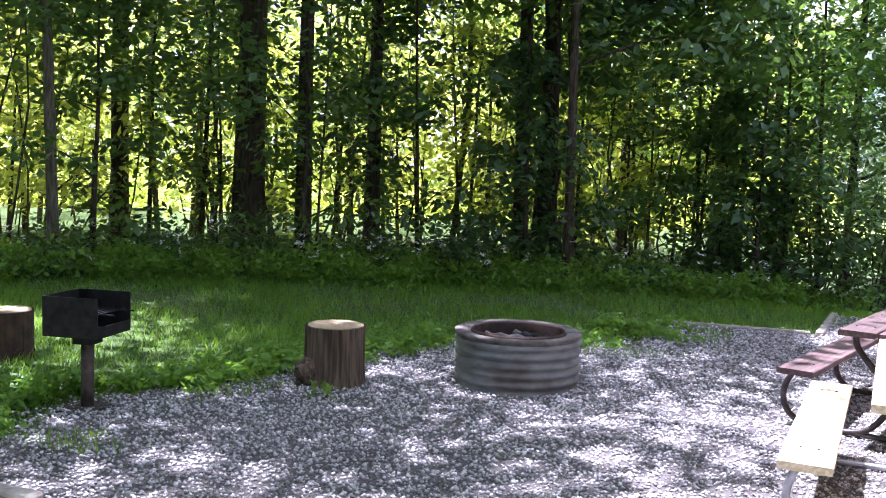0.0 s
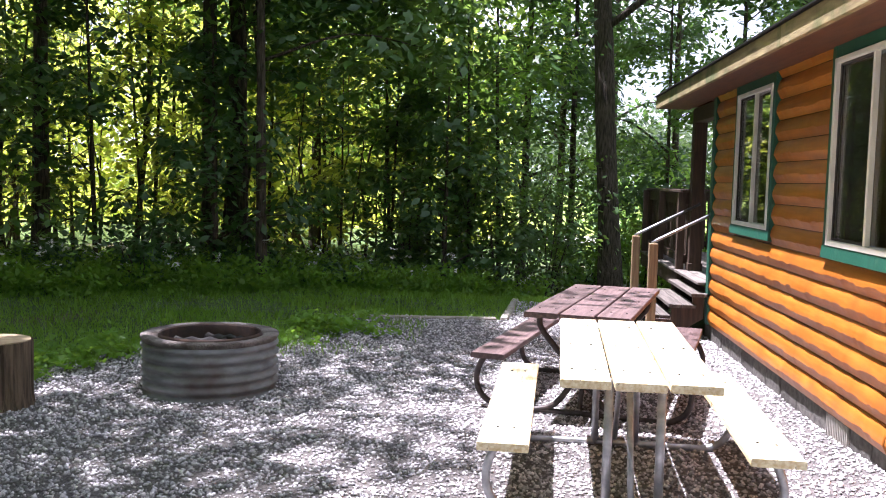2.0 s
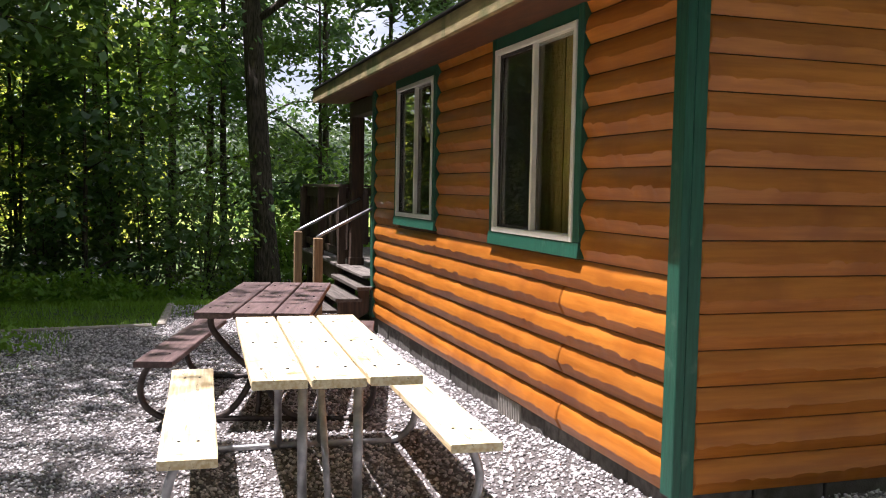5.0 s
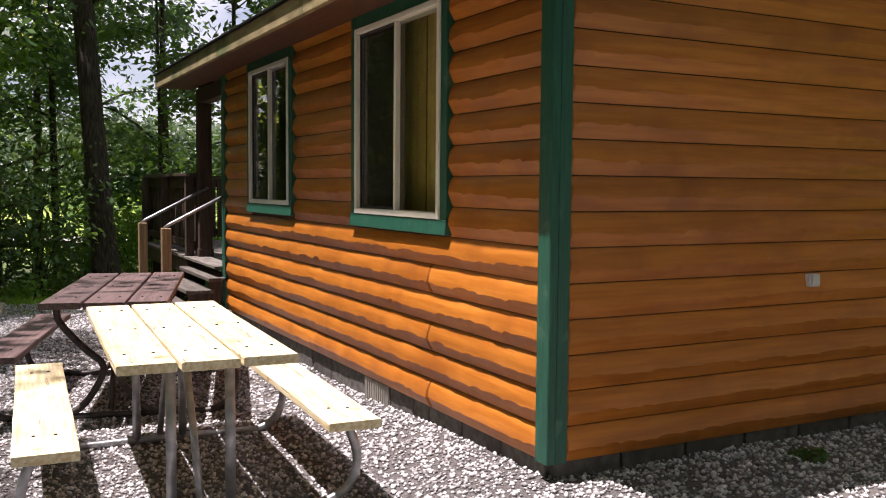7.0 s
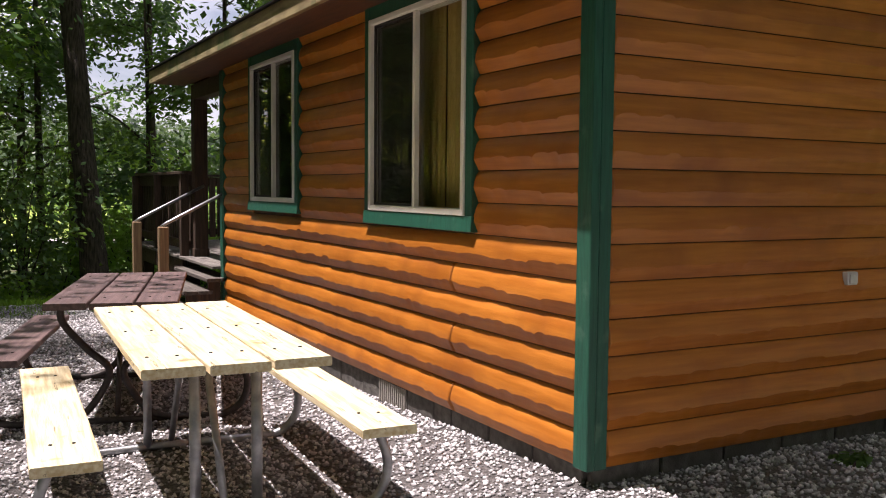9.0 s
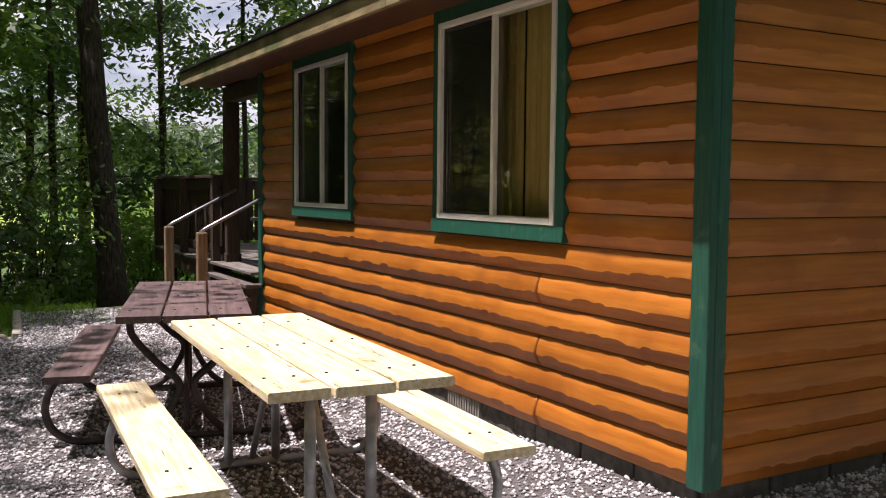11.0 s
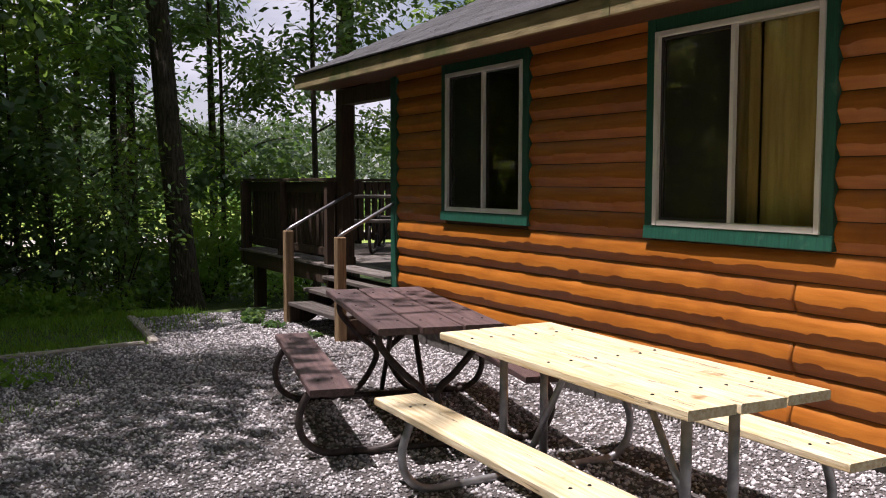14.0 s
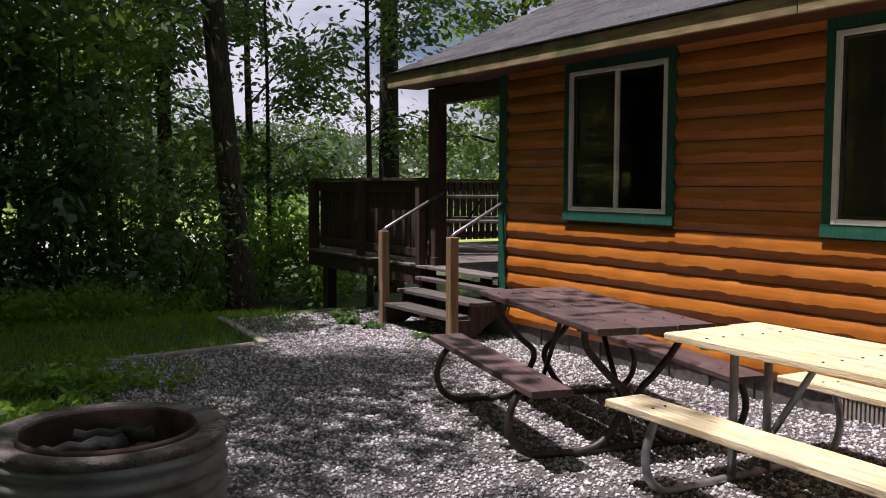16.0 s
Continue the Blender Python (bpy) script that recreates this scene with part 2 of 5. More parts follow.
M_CURTAIN = surface("curtain_cloth", (0.60, 0.40, 0.12), (0.74, 0.52, 0.18), 4, 0.9, 0.1, 60, (8, 8, 0.6))
M_SCREEN = surface("window_screen_mesh", (0.028, 0.024, 0.022), (0.04, 0.034, 0.03), 200, 0.8, 0.1, 500)
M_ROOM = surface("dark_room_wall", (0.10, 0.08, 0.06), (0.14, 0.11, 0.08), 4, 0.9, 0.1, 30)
M_OUTLET = surface("grey_cover_plate", (0.55, 0.53, 0.5), (0.65, 0.63, 0.6), 20, 0.5, 0.05, 90)
M_STONE = surface("gravel_stone", (0.33, 0.315, 0.315), (0.58, 0.56, 0.555), 30, 0.9, 0.3, 150, vary=0.6, island=True)
# Bed colour kept dark so the gaps between the loose stones look dark.
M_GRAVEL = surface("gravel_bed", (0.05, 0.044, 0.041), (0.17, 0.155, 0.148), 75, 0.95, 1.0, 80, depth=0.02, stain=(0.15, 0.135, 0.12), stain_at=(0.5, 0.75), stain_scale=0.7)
# Lightened gravel for the unseen south part, to bounce light onto the end wall.
M_GRAVEL_BOUNCE = surface("bounce_gravel", (0.10, 0.095, 0.092), (0.32, 0.305, 0.30), 70, 0.95, 1.0, 80, depth=0.02, stain=(0.20, 0.185, 0.175), stain_at=(0.5, 0.75), stain_scale=0.7)
M_GROUND = surface("grassy_ground", (0.045, 0.085, 0.016), (0.09, 0.15, 0.028), 10, 0.95, 0.9, 40, depth=0.05, stain=(0.10, 0.08, 0.05), stain_at=(0.58, 0.72), stain_scale=0.6)
M_MEADOW = surface("far_meadow", (0.17, 0.25, 0.035), (0.29, 0.36, 0.065), 0.4, 0.95, 0.3, 5)
M_FARROAD = surface("far_gravel_road", (0.34, 0.32, 0.29), (0.44, 0.42, 0.39), 3, 0.95, 0.2, 30)
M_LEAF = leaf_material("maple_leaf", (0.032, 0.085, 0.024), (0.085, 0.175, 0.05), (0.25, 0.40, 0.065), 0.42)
# Yellow, strongly glowing leaf copy: light from behind is put into its colour.
M_LEAF_Y = leaf_material("leaf_backlight_tint", (0.07, 0.14, 0.02), (0.17, 0.26, 0.04), (0.74, 0.78, 0.13), 0.6)
# Darker copy of the leaf, with shade put into its colour.
M_LEAF_D = leaf_material("leaf_shade_tint", (0.022, 0.062, 0.022), (0.058, 0.125, 0.042), (0.16, 0.30, 0.06), 0.36)
M_GRASS = leaf_material("grass_blade", (0.065, 0.16, 0.018), (0.15, 0.30, 0.035), (0.36, 0.60, 0.05), 0.45, 0.5)
M_FAR = leaf_material("far_foliage", (0.04, 0.07, 0.035), (0.08, 0.125, 0.055), (0.11, 0.17, 0.06), 0.3)
# Brighter copy of the leaf, with sunlight put into its colour.
M_LEAF_LIT = leaf_material("leaf_sunlit_tint", (0.055, 0.14, 0.018), (0.11, 0.24, 0.035), (0.45, 0.70, 0.10), 0.5)


def glass_material():
    m = bpy.data.materials.new("window_glass")
    m.use_nodes = True
    nt, ln = m.node_tree.nodes, m.node_tree.links
    gl, tr, mx, fr = nt.new("ShaderNodeBsdfGlossy"), nt.new("ShaderNodeBsdfTransparent"), nt.new("ShaderNodeMixShader"), nt.new("ShaderNodeLayerWeight")
    gl.inputs["Roughness"].default_value = 0.015
    tr.inputs[0].default_value = (0.86, 0.88, 0.86, 1)
    pw, ml = nt.new("ShaderNodeMath"), nt.new("ShaderNodeMath")
    pw.operation, ml.operation = "POWER", "MULTIPLY_ADD"
    pw.inputs[1].default_value, ml.inputs[1].default_value, ml.inputs[2].default_value = 4.0, 0.7, 0.035
    ln.new(fr.outputs["Facing"], pw.inputs[0])
    ln.new(pw.outputs[0], ml.inputs[0])
    ln.new(ml.outputs[0], mx.inputs[0])
    ln.new(tr.outputs[0], mx.inputs[1])
    ln.new(gl.outputs[0], mx.inputs[2])
    ln.new(mx.outputs[0], nt["Material Output"].inputs[0])
    return m


M_GLASS = glass_material()

# ---- ground ----
def ground_height(x, y):
    """Level round the cabin, falling gently away beyond the gravel."""
    def ease(a, lo, hi):
        t = min(max((a - lo) / (hi - lo), 0), 1)
        return t * t * (3 - 2 * t)
    z = -0.55 * ease(y, 8.2, 12.5) * ease(x, -7.0, -2.0) - 0.3 * ease(y, 12, 24) - 0.6 * ease(y, 22, 60)
    return z + 0.10 * ease(-x, 6.5, 11) + 0.085 * (1 - ease(y, 0.0, 3.0)) * (1 - ease(-x, 0.0, 1.1)) * ease(y, -12, -1.5)


PAD = [(-9, -9), (3.2, -9), (3.2, 0.045), (0.045, 0.045), (0.045, 5.9), (-0.2, 8.3), (-2.05, 8.35), (-2.16, 6.62), (-3.95, 6.42), (-4.0, 5.7), (-3.75, 5.1),
       (-4.5, 4.75), (-5.1, 4.3), (-5.7, 3.6), (-6.1, 2.6), (-6.0, 2.05), (-6.45, 1.25), (-6.85, 0.75), (-6.7, 0.2), (-6.6, -0.3), (-7.0, -0.7), (-9, -1.5)]


def in_pad(x, y):
    """How far each point lies inside the gravel (negative outside)."""
    x, y = np.asarray(x, float), np.asarray(y, float)
    inside, dist = np.zeros(x.shape, bool), np.full(x.shape, 1e9)
    for (ax, ay), (bx, by) in zip(PAD, PAD[1:] + PAD[:1]):
        cross = ((ay > y) != (by > y)) & (x < (bx - ax) * (y - ay) / ((by - ay) or 1e-9) + ax)
        inside ^= cross
        t = np.clip(((x - ax) * (bx - ax) + (y - ay) * (by - ay)) / ((bx - ax) ** 2 + (by - ay) ** 2), 0, 1)
        dist = np.minimum(dist, np.hypot(x - ax - t * (bx - ax), y - ay - t * (by - ay)))
    return np.where(inside, dist, -dist)


def build_ground():
    xs = np.concatenate([np.linspace(-900, -60, 8), np.linspace(-50, -15, 15), np.linspace(-14, 6, 81), np.linspace(7, 50, 18), np.linspace(60, 900, 8)])
    ys = np.concatenate([np.linspace(-900, -60, 8), np.linspace(-50, -9, 12), np.linspace(-8, 16, 97), np.linspace(17, 60, 20), np.linspace(80, 900, 8)])
    v = [(x, y, ground_height(x, y) - 0.02 + (0.03 * noise.noise((x * 0.9, y * 0.9, 0)) if abs(x) < 30 else 0) * (1 if y > 8.6 or x < -6.8 else 0.3)) for y in ys for x in xs]
    nx = len(xs)
    f = [(j * nx + i, j * nx + i + 1, (j + 1) * nx + i + 1, (j + 1) * nx + i) for j in range(len(ys) - 1) for i in range(nx - 1)]
    tagged(raw_mesh("ground", v, f, M_GROUND, smooth=True), "green grassy ground sloping away to the woods", "ground", kind="structure")
    gx, gy = np.meshgrid(np.arange(-8.9, 3.2, 0.11), np.arange(-8.9, 8.4, 0.11))
    wob = np.array([[0.16 * noise.noise((a * 1.7, b * 1.7, 3)) + 0.08 * noise.noise((a * 6, b * 6, 1)) for a, b in zip(r, s)] for r, s in zip(gx, gy)])
    d = in_pad(gx, gy) + np.where(gx < -3.9, wob, 0)
    hgt = np.array([[0.004 + 0.010 * noise.noise((a * 1.3, b * 1.3, 9)) + 0.005 * noise.noise((a * 7, b * 7, 4)) + ground_height(a, b) for a, b in zip(r, s)] for r, s in zip(gx, gy)])
    hgt = hgt - 0.05 * np.clip(-d / 0.1, 0, 1)
    n, mcol = gx.shape
    keep = d > -0.12
    idx = np.arange(n * mcol).reshape(n, mcol)
    cells = keep[:-1, :-1] & keep[1:, :-1] & keep[:-1, 1:] & keep[1:, 1:]
    f = np.stack([idx[:-1, :-1], idx[:-1, 1:], idx[1:, 1:], idx[1:, :-1]], -1)[cells]
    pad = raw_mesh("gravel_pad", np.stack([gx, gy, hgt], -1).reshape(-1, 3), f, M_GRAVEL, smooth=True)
    # South of y = -1.55, out of view, the lighter light-bouncing gravel is used.
    pad.data.materials.append(M_GRAVEL_BOUNCE)
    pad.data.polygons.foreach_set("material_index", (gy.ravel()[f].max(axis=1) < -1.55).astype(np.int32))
    tagged(pad, "grey crushed gravel yard beside the cabin", "gravel", kind="structure")


build_ground()

# ---- cabin ----
WALL_END, WIDTH, EAVE_X, EAVE_Z, SLOPE = 5.87, 5.0, -0.40, 2.68, 0.44
ROW, LOG_Z, BASE, ROWS = 0.1652, 0.164, 0.19, 15
ROOF_Y0, ROOF_Y1 = -0.4, 7.5
RIDGE_X = WIDTH / 2
RIDGE_Z = EAVE_Z + SLOPE * (RIDGE_X - EAVE_X)
OPEN = [(0.98, 2.30, 1.20, 2.50), (3.64, 4.88, 1.22, 2.50)]   # y0, y1, z0, z1 of the two side windows


def wall_with_openings(name, label):
    bm = bmesh.new()
    cuts = sorted(OPEN)
    y = 0.0
    for y0, y1, z0, z1 in cuts:
        add_box(bm, 0.0, 0.12, y, y0, BASE, 2.632)
        add_box(bm, 0.0, 0.12, y0, y1, BASE, z0)
        add_box(bm, 0.0, 0.12, y0, y1, z1, 2.632)
        y = y1
    add_box(bm, 0.0, 0.12, y, WALL_END, BASE, 2.632)
    return tagged(link_mesh(name, bm, M_SOFFIT), label, "wall", kind="structure")


def log_mesh(length, seed, axis):
    """A hand-hewn half log: two long faces meeting in a ridge chipped into shallow scoops."""
    rnd = random.Random(int(seed * 1000))
    n = max(3, int(length / 0.021))
    scoops, s = [], -rnd.uniform(0, 0.1)
    while s < length + 0.01:
        w = rnd.choice((0.09, 0.12, 0.16, 0.21, 0.27)) * rnd.uniform(0.8, 1.2)
        scoops.append((s, w, rnd.uniform(-0.035, 0.04), rnd.uniform(0.015, 0.085)))
        s += w
    v, c = [], 0
    for i in range(n + 1):
        s = length * i / n
        while c + 1 < len(scoops) and s > scoops[c + 1][0]:
            c += 1
        s0, w, base, deep = scoops[c]
        u = min(max((s - s0) / w, 0), 1)
        arc = base + deep * (4 * u * (1 - u)) ** 0.6
        w2 = noise.noise((s * 2.1 + seed * 5.3, seed * 2.9, 8))
        w3 = noise.noise((s * 11.0 + seed * 1.3, seed * 0.7, 15))
        low = ROW * (0.36 + arc + 0.05 * w2)
        out = 0.041 + 0.004 * w2 - 0.03 * arc
        prof = [(0.0, 0.004), (0.009, 0.003), (0.022 + 0.002 * w3, low * 0.45), (out, low), (out - 0.004 + 0.0015 * w3, low + (ROW - low) * 0.35), (out - 0.016 + 0.002 * w3, low + (ROW - low) * 0.74), (0.008, ROW - 0.003), (0.0, ROW - 0.002)]
        for o, h in prof:
            v.append((-o, s, h) if axis == "y" else (s, -o, h))
    k = 8
    f = []
    for i in range(n):
        for j in range(k - 1):
            q = (i * k + j, i * k + j + 1, (i + 1) * k + j + 1, (i + 1) * k + j)
            f.append(q if axis == "x" else q[::-1])
    me = bpy.data.meshes.new("log")
    me.from_pydata(v, [], f + [tuple(range(k)), tuple(range(n * k, n * k + k))])
    me.materials.append(M_LOG if axis == "y" else M_LOG_END)
    me.update()
    me.shade_smooth()
    for e in me.edges:
        a, b = e.vertices
        if a % k in (1, 3, 6) and a % k == b % k:
            e.use_edge_sharp = True
    return me


def build_cabin():
    west = wall_with_openings("wall_west", "orange stained log siding wall with two windows")
    rnd = random.Random(5)
    for r in range(ROWS):
        z = LOG_Z + ROW * r
        spans = [(0.055, WALL_END - 0.09)]
        if r >= 6:
            spans, y = [], 0.055
            for y0, y1, _, _ in OPEN:
                spans.append((y, y0))
                y = y1
            spans.append((y, WALL_END - 0.09))
        out = []
        for a, b in spans:
            cut = 1.19 if r in (0, 2, 4) else None
            if cut and a < cut < b:
                out += [(a, cut - 0.004), (cut + 0.004, b)]
            else:
                out.append((a, b))
        for a, b in out:
            shared("log", log_mesh(b - a, r * 3.7 + a, "y"), west, Matrix.Translation((0, a, z)))
    # end wall and its gable
    bm = box(0.0, WIDTH, 0.0, 0.12, BASE, 2.632)
    vs = [bm.verts.new(p) for p in ((0, 0, 2.62), (WIDTH, 0, 2.62), (RIDGE_X, 0, RIDGE_Z - 0.16), (0, 0.12, 2.62), (WIDTH, 0.12, 2.62), (RIDGE_X, 0.12, RIDGE_Z - 0.16))]
    for q in ((0, 1, 2), (5, 4, 3), (0, 3, 4, 1), (1, 4, 5, 2), (2, 5, 3, 0)):
        bm.faces.new([vs[i] for i in q])
    south = tagged(link_mesh("wall_south", bm, M_SOFFIT), "orange stained log siding end wall in shade", "wall", kind="structure")
    r = 0
    while LOG_Z + ROW * (r + 1) < RIDGE_Z - 0.3:
        z = LOG_Z + ROW * r
        inset = max(0.0, (z + ROW - 2.55) / SLOPE + 0.1) if z + ROW > 2.55 else 0.0
        a, b = max(0.066, inset), WIDTH - max(0.066, inset)
        if b - a < 0.2:
            break
        shared("log", log_mesh(b - a, 91 + r * 2.3, "x"), south, Matrix.Translation((a, 0, z)))
        r += 1
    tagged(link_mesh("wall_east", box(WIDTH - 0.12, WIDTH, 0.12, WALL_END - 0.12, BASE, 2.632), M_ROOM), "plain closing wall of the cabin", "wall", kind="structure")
    tagged(link_mesh("wall_north", box(0.12, WIDTH - 0.12, WALL_END - 0.12, WALL_END, BASE, 2.632), M_SOFFIT), "dark brown porch wall of the cabin", "wall", kind="structure")
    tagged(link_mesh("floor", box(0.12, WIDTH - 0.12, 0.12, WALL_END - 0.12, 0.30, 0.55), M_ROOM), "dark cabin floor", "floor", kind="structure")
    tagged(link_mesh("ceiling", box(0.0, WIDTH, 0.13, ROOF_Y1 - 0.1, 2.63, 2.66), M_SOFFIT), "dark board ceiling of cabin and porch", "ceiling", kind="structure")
    # green corner boards
    for i, (x0, x1, y0, y1) in enumerate([(-0.045, 0.0, -0.045, 0.055), (0.0, 0.066, -0.045, 0.0), (-0.045, 0.0, WALL_END - 0.09, WALL_END + 0.03)]):
        tagged(link_mesh("corner_trim_%d" % (i + 1), box(x0, x1, y0, y1, BASE - 0.02, 2.53, 0.004), M_GREEN), "dark green painted corner board with worn edges", "trim", kind="structure")
    # foundation of blocks
    found = tagged(link_mesh("foundation", box(0.04, WIDTH - 0.04, 0.05, WALL_END, -0.1, 0.17), M_BLOCK), "low grey block foundation", "foundation", kind="structure")
    bm = box(-0.02, 0.02, -0.195, 0.195, -0.1, 0.185, 0.006)
    me = bpy.data.meshes.new("block")
    bm.to_mesh(me)
    bm.free()
    me.materials.append(M_BLOCK)
    y = 0.24
    while y < WALL_END:
        if not 1.6 < y < 2.3:
            shared("block", me, found, pose(0.022 + rnd.uniform(-0.004, 0.004), y, 0))
        y += 0.402
    for y, half in ((1.61, 0.17), (2.32, 0.14)):
        part("block", box(0.0, 0.04, y - half, y + half, -0.1, 0.185, 0.006), M_BLOCK, found)
    x = 0.22
    while x < WIDTH:
        shared("block", me, found, pose(x, 0.022, 0, 0, 0, 90))
        x += 0.402
    vent = thing("foundation_vent", pose(0.0, 1.98, 0), "grey metal louvre vent in the block foundation", "vent")
    part("frame", box(-0.004, 0.03, -0.2, 0.2, 0.015, 0.175, 0.003), M_BLOCK, vent)
    for i in range(13):
        y = -0.18 + i * 0.03
        part("slat", box(-0.014, -0.004, y - 0.008, y + 0.008, 0.025, 0.165), M_CONC, vent)
    build_roof()
    for i, (y0, y1, z0, z1) in enumerate(OPEN):
        build_window(i + 1, y0, y1, z0, z1)
    plate = thing("cover_plate", pose(1.64, -0.035, 0.95), "small grey outlet cover on the log wall", "outlet")
    part("plate", box(-0.04, 0.04, -0.02, 0.015, -0.034, 0.034, 0.004), M_OUTLET, plate)
    part("flap", box(-0.03, 0.03, -0.03, -0.02, -0.025, 0.025, 0.003), M_OUTLET, plate)


def build_roof():
    roof = tagged(new("roof"), "gable roof of grey asphalt shingles with pale fascia", "roof", kind="structure")
    ang = math.atan(SLOPE)
    run = (RIDGE_X - EAVE_X) / math.cos(ang)
    yc = (ROOF_Y0 + ROOF_Y1) / 2
    for side in (0, 1):
        m = Matrix.Translation((EAVE_X if not side else WIDTH - EAVE_X, yc, EAVE_Z)) @ Matrix.Rotation(math.pi if side else 0, 4, "Z") @ Matrix.Rotation(-ang, 4, "Y")
        bm = box(0.0, run, -(ROOF_Y1 - ROOF_Y0) / 2, (ROOF_Y1 - ROOF_Y0) / 2, -0.035, 0.0)
        bm.transform(m)
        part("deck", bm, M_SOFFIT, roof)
        if not side:
            rnd = random.Random(8)
            bm = box(-0.012, 0.145, -0.16, 0.16, 0.0, 0.007)
            me = bpy.data.meshes.new("shingle")
            bm.to_mesh(me)
            bm.free()
            me.materials.append(M_SHINGLE)
            half = (ROOF_Y1 - ROOF_Y0) / 2
            big = bmesh.new()
            for c in range(int(run / 0.14)):
                y = -half + 0.16 - (0.16 if c % 2 else 0)
                while y < half:
                    mm = m @ Matrix.Translation((c * 0.14, y, 0.002 + rnd.uniform(0, 0.003))) @ Matrix.Rotation(-0.03, 4, "Y")
                    if y > -half + 0.1 and y < half - 0.1:
                        if y > half - 3.9:
                            shared("shingle", me, roof, mm)
                        else:
                            add_box(big, -0.012, 0.145, -0.158, 0.158, 0.0, 0.007, turn=mm)
                    y += 0.322
            tagged(part("shingles", big, M_SHINGLE, roof), kind="stuff")
        else:
            bm = box(0.0, run, -(ROOF_Y1 - ROOF_Y0) / 2, (ROOF_Y1 - ROOF_Y0) / 2, 0.004, 0.012)
            bm.transform(m)
            part("shingle_sheet", bm, M_SHINGLE, roof)
    # fascia along the eave, in lengths, and rake boards
    for y0, y1 in ((ROOF_Y0, 2.28), (2.284, ROOF_Y1)):
        part("fascia", box(EAVE_X - 0.005, EAVE_X + 0.033, y0, y1, EAVE_Z - 0.15, EAVE_Z - 0.012, 0.004), M_FASCIA, roof)
    part("drip_edge", box(EAVE_X - 0.03, EAVE_X + 0.02, ROOF_Y0, ROOF_Y1, EAVE_Z - 0.008, EAVE_Z + 0.004), M_BLACK, roof)
    for y in (ROOF_Y0 - 0.036, ROOF_Y1):
        for side in (0, 1):
            m = Matrix.Translation((EAVE_X if not side else WIDTH - EAVE_X, y + (0.036 if side else 0), EAVE_Z)) @ Matrix.Rotation(math.pi if side else 0, 4, "Z") @ Matrix.Rotation(-ang, 4, "Y")
            bm = box(0.0, run, 0.0, 0.036, -0.16, -0.005)
            bm.transform(m)
            part("rake_board", bm, M_FASCIA, roof)
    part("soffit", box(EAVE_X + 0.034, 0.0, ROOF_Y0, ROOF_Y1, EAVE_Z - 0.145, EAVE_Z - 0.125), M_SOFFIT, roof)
    part("porch_beam", box(0.02, 0.16, WALL_END, ROOF_Y1 - 0.15, 2.36, 2.53, 0.006), M_RAIL, roof)
    bm = bmesh.new()
    vs = [bm.verts.new(p) for y in (ROOF_Y1 - 0.16, ROOF_Y1 - 0.12) for p in ((0, y, 2.55), (WIDTH, y, 2.55), (RIDGE_X, y, RIDGE_Z - 0.1))]
    for q in ((0, 1, 2), (5, 4, 3), (0, 3, 4, 1), (1, 4, 5, 2), (2, 5, 3, 0)):
        bm.faces.new([vs[i] for i in q])
    part("porch_gable", bm, M_SOFFIT, roof)


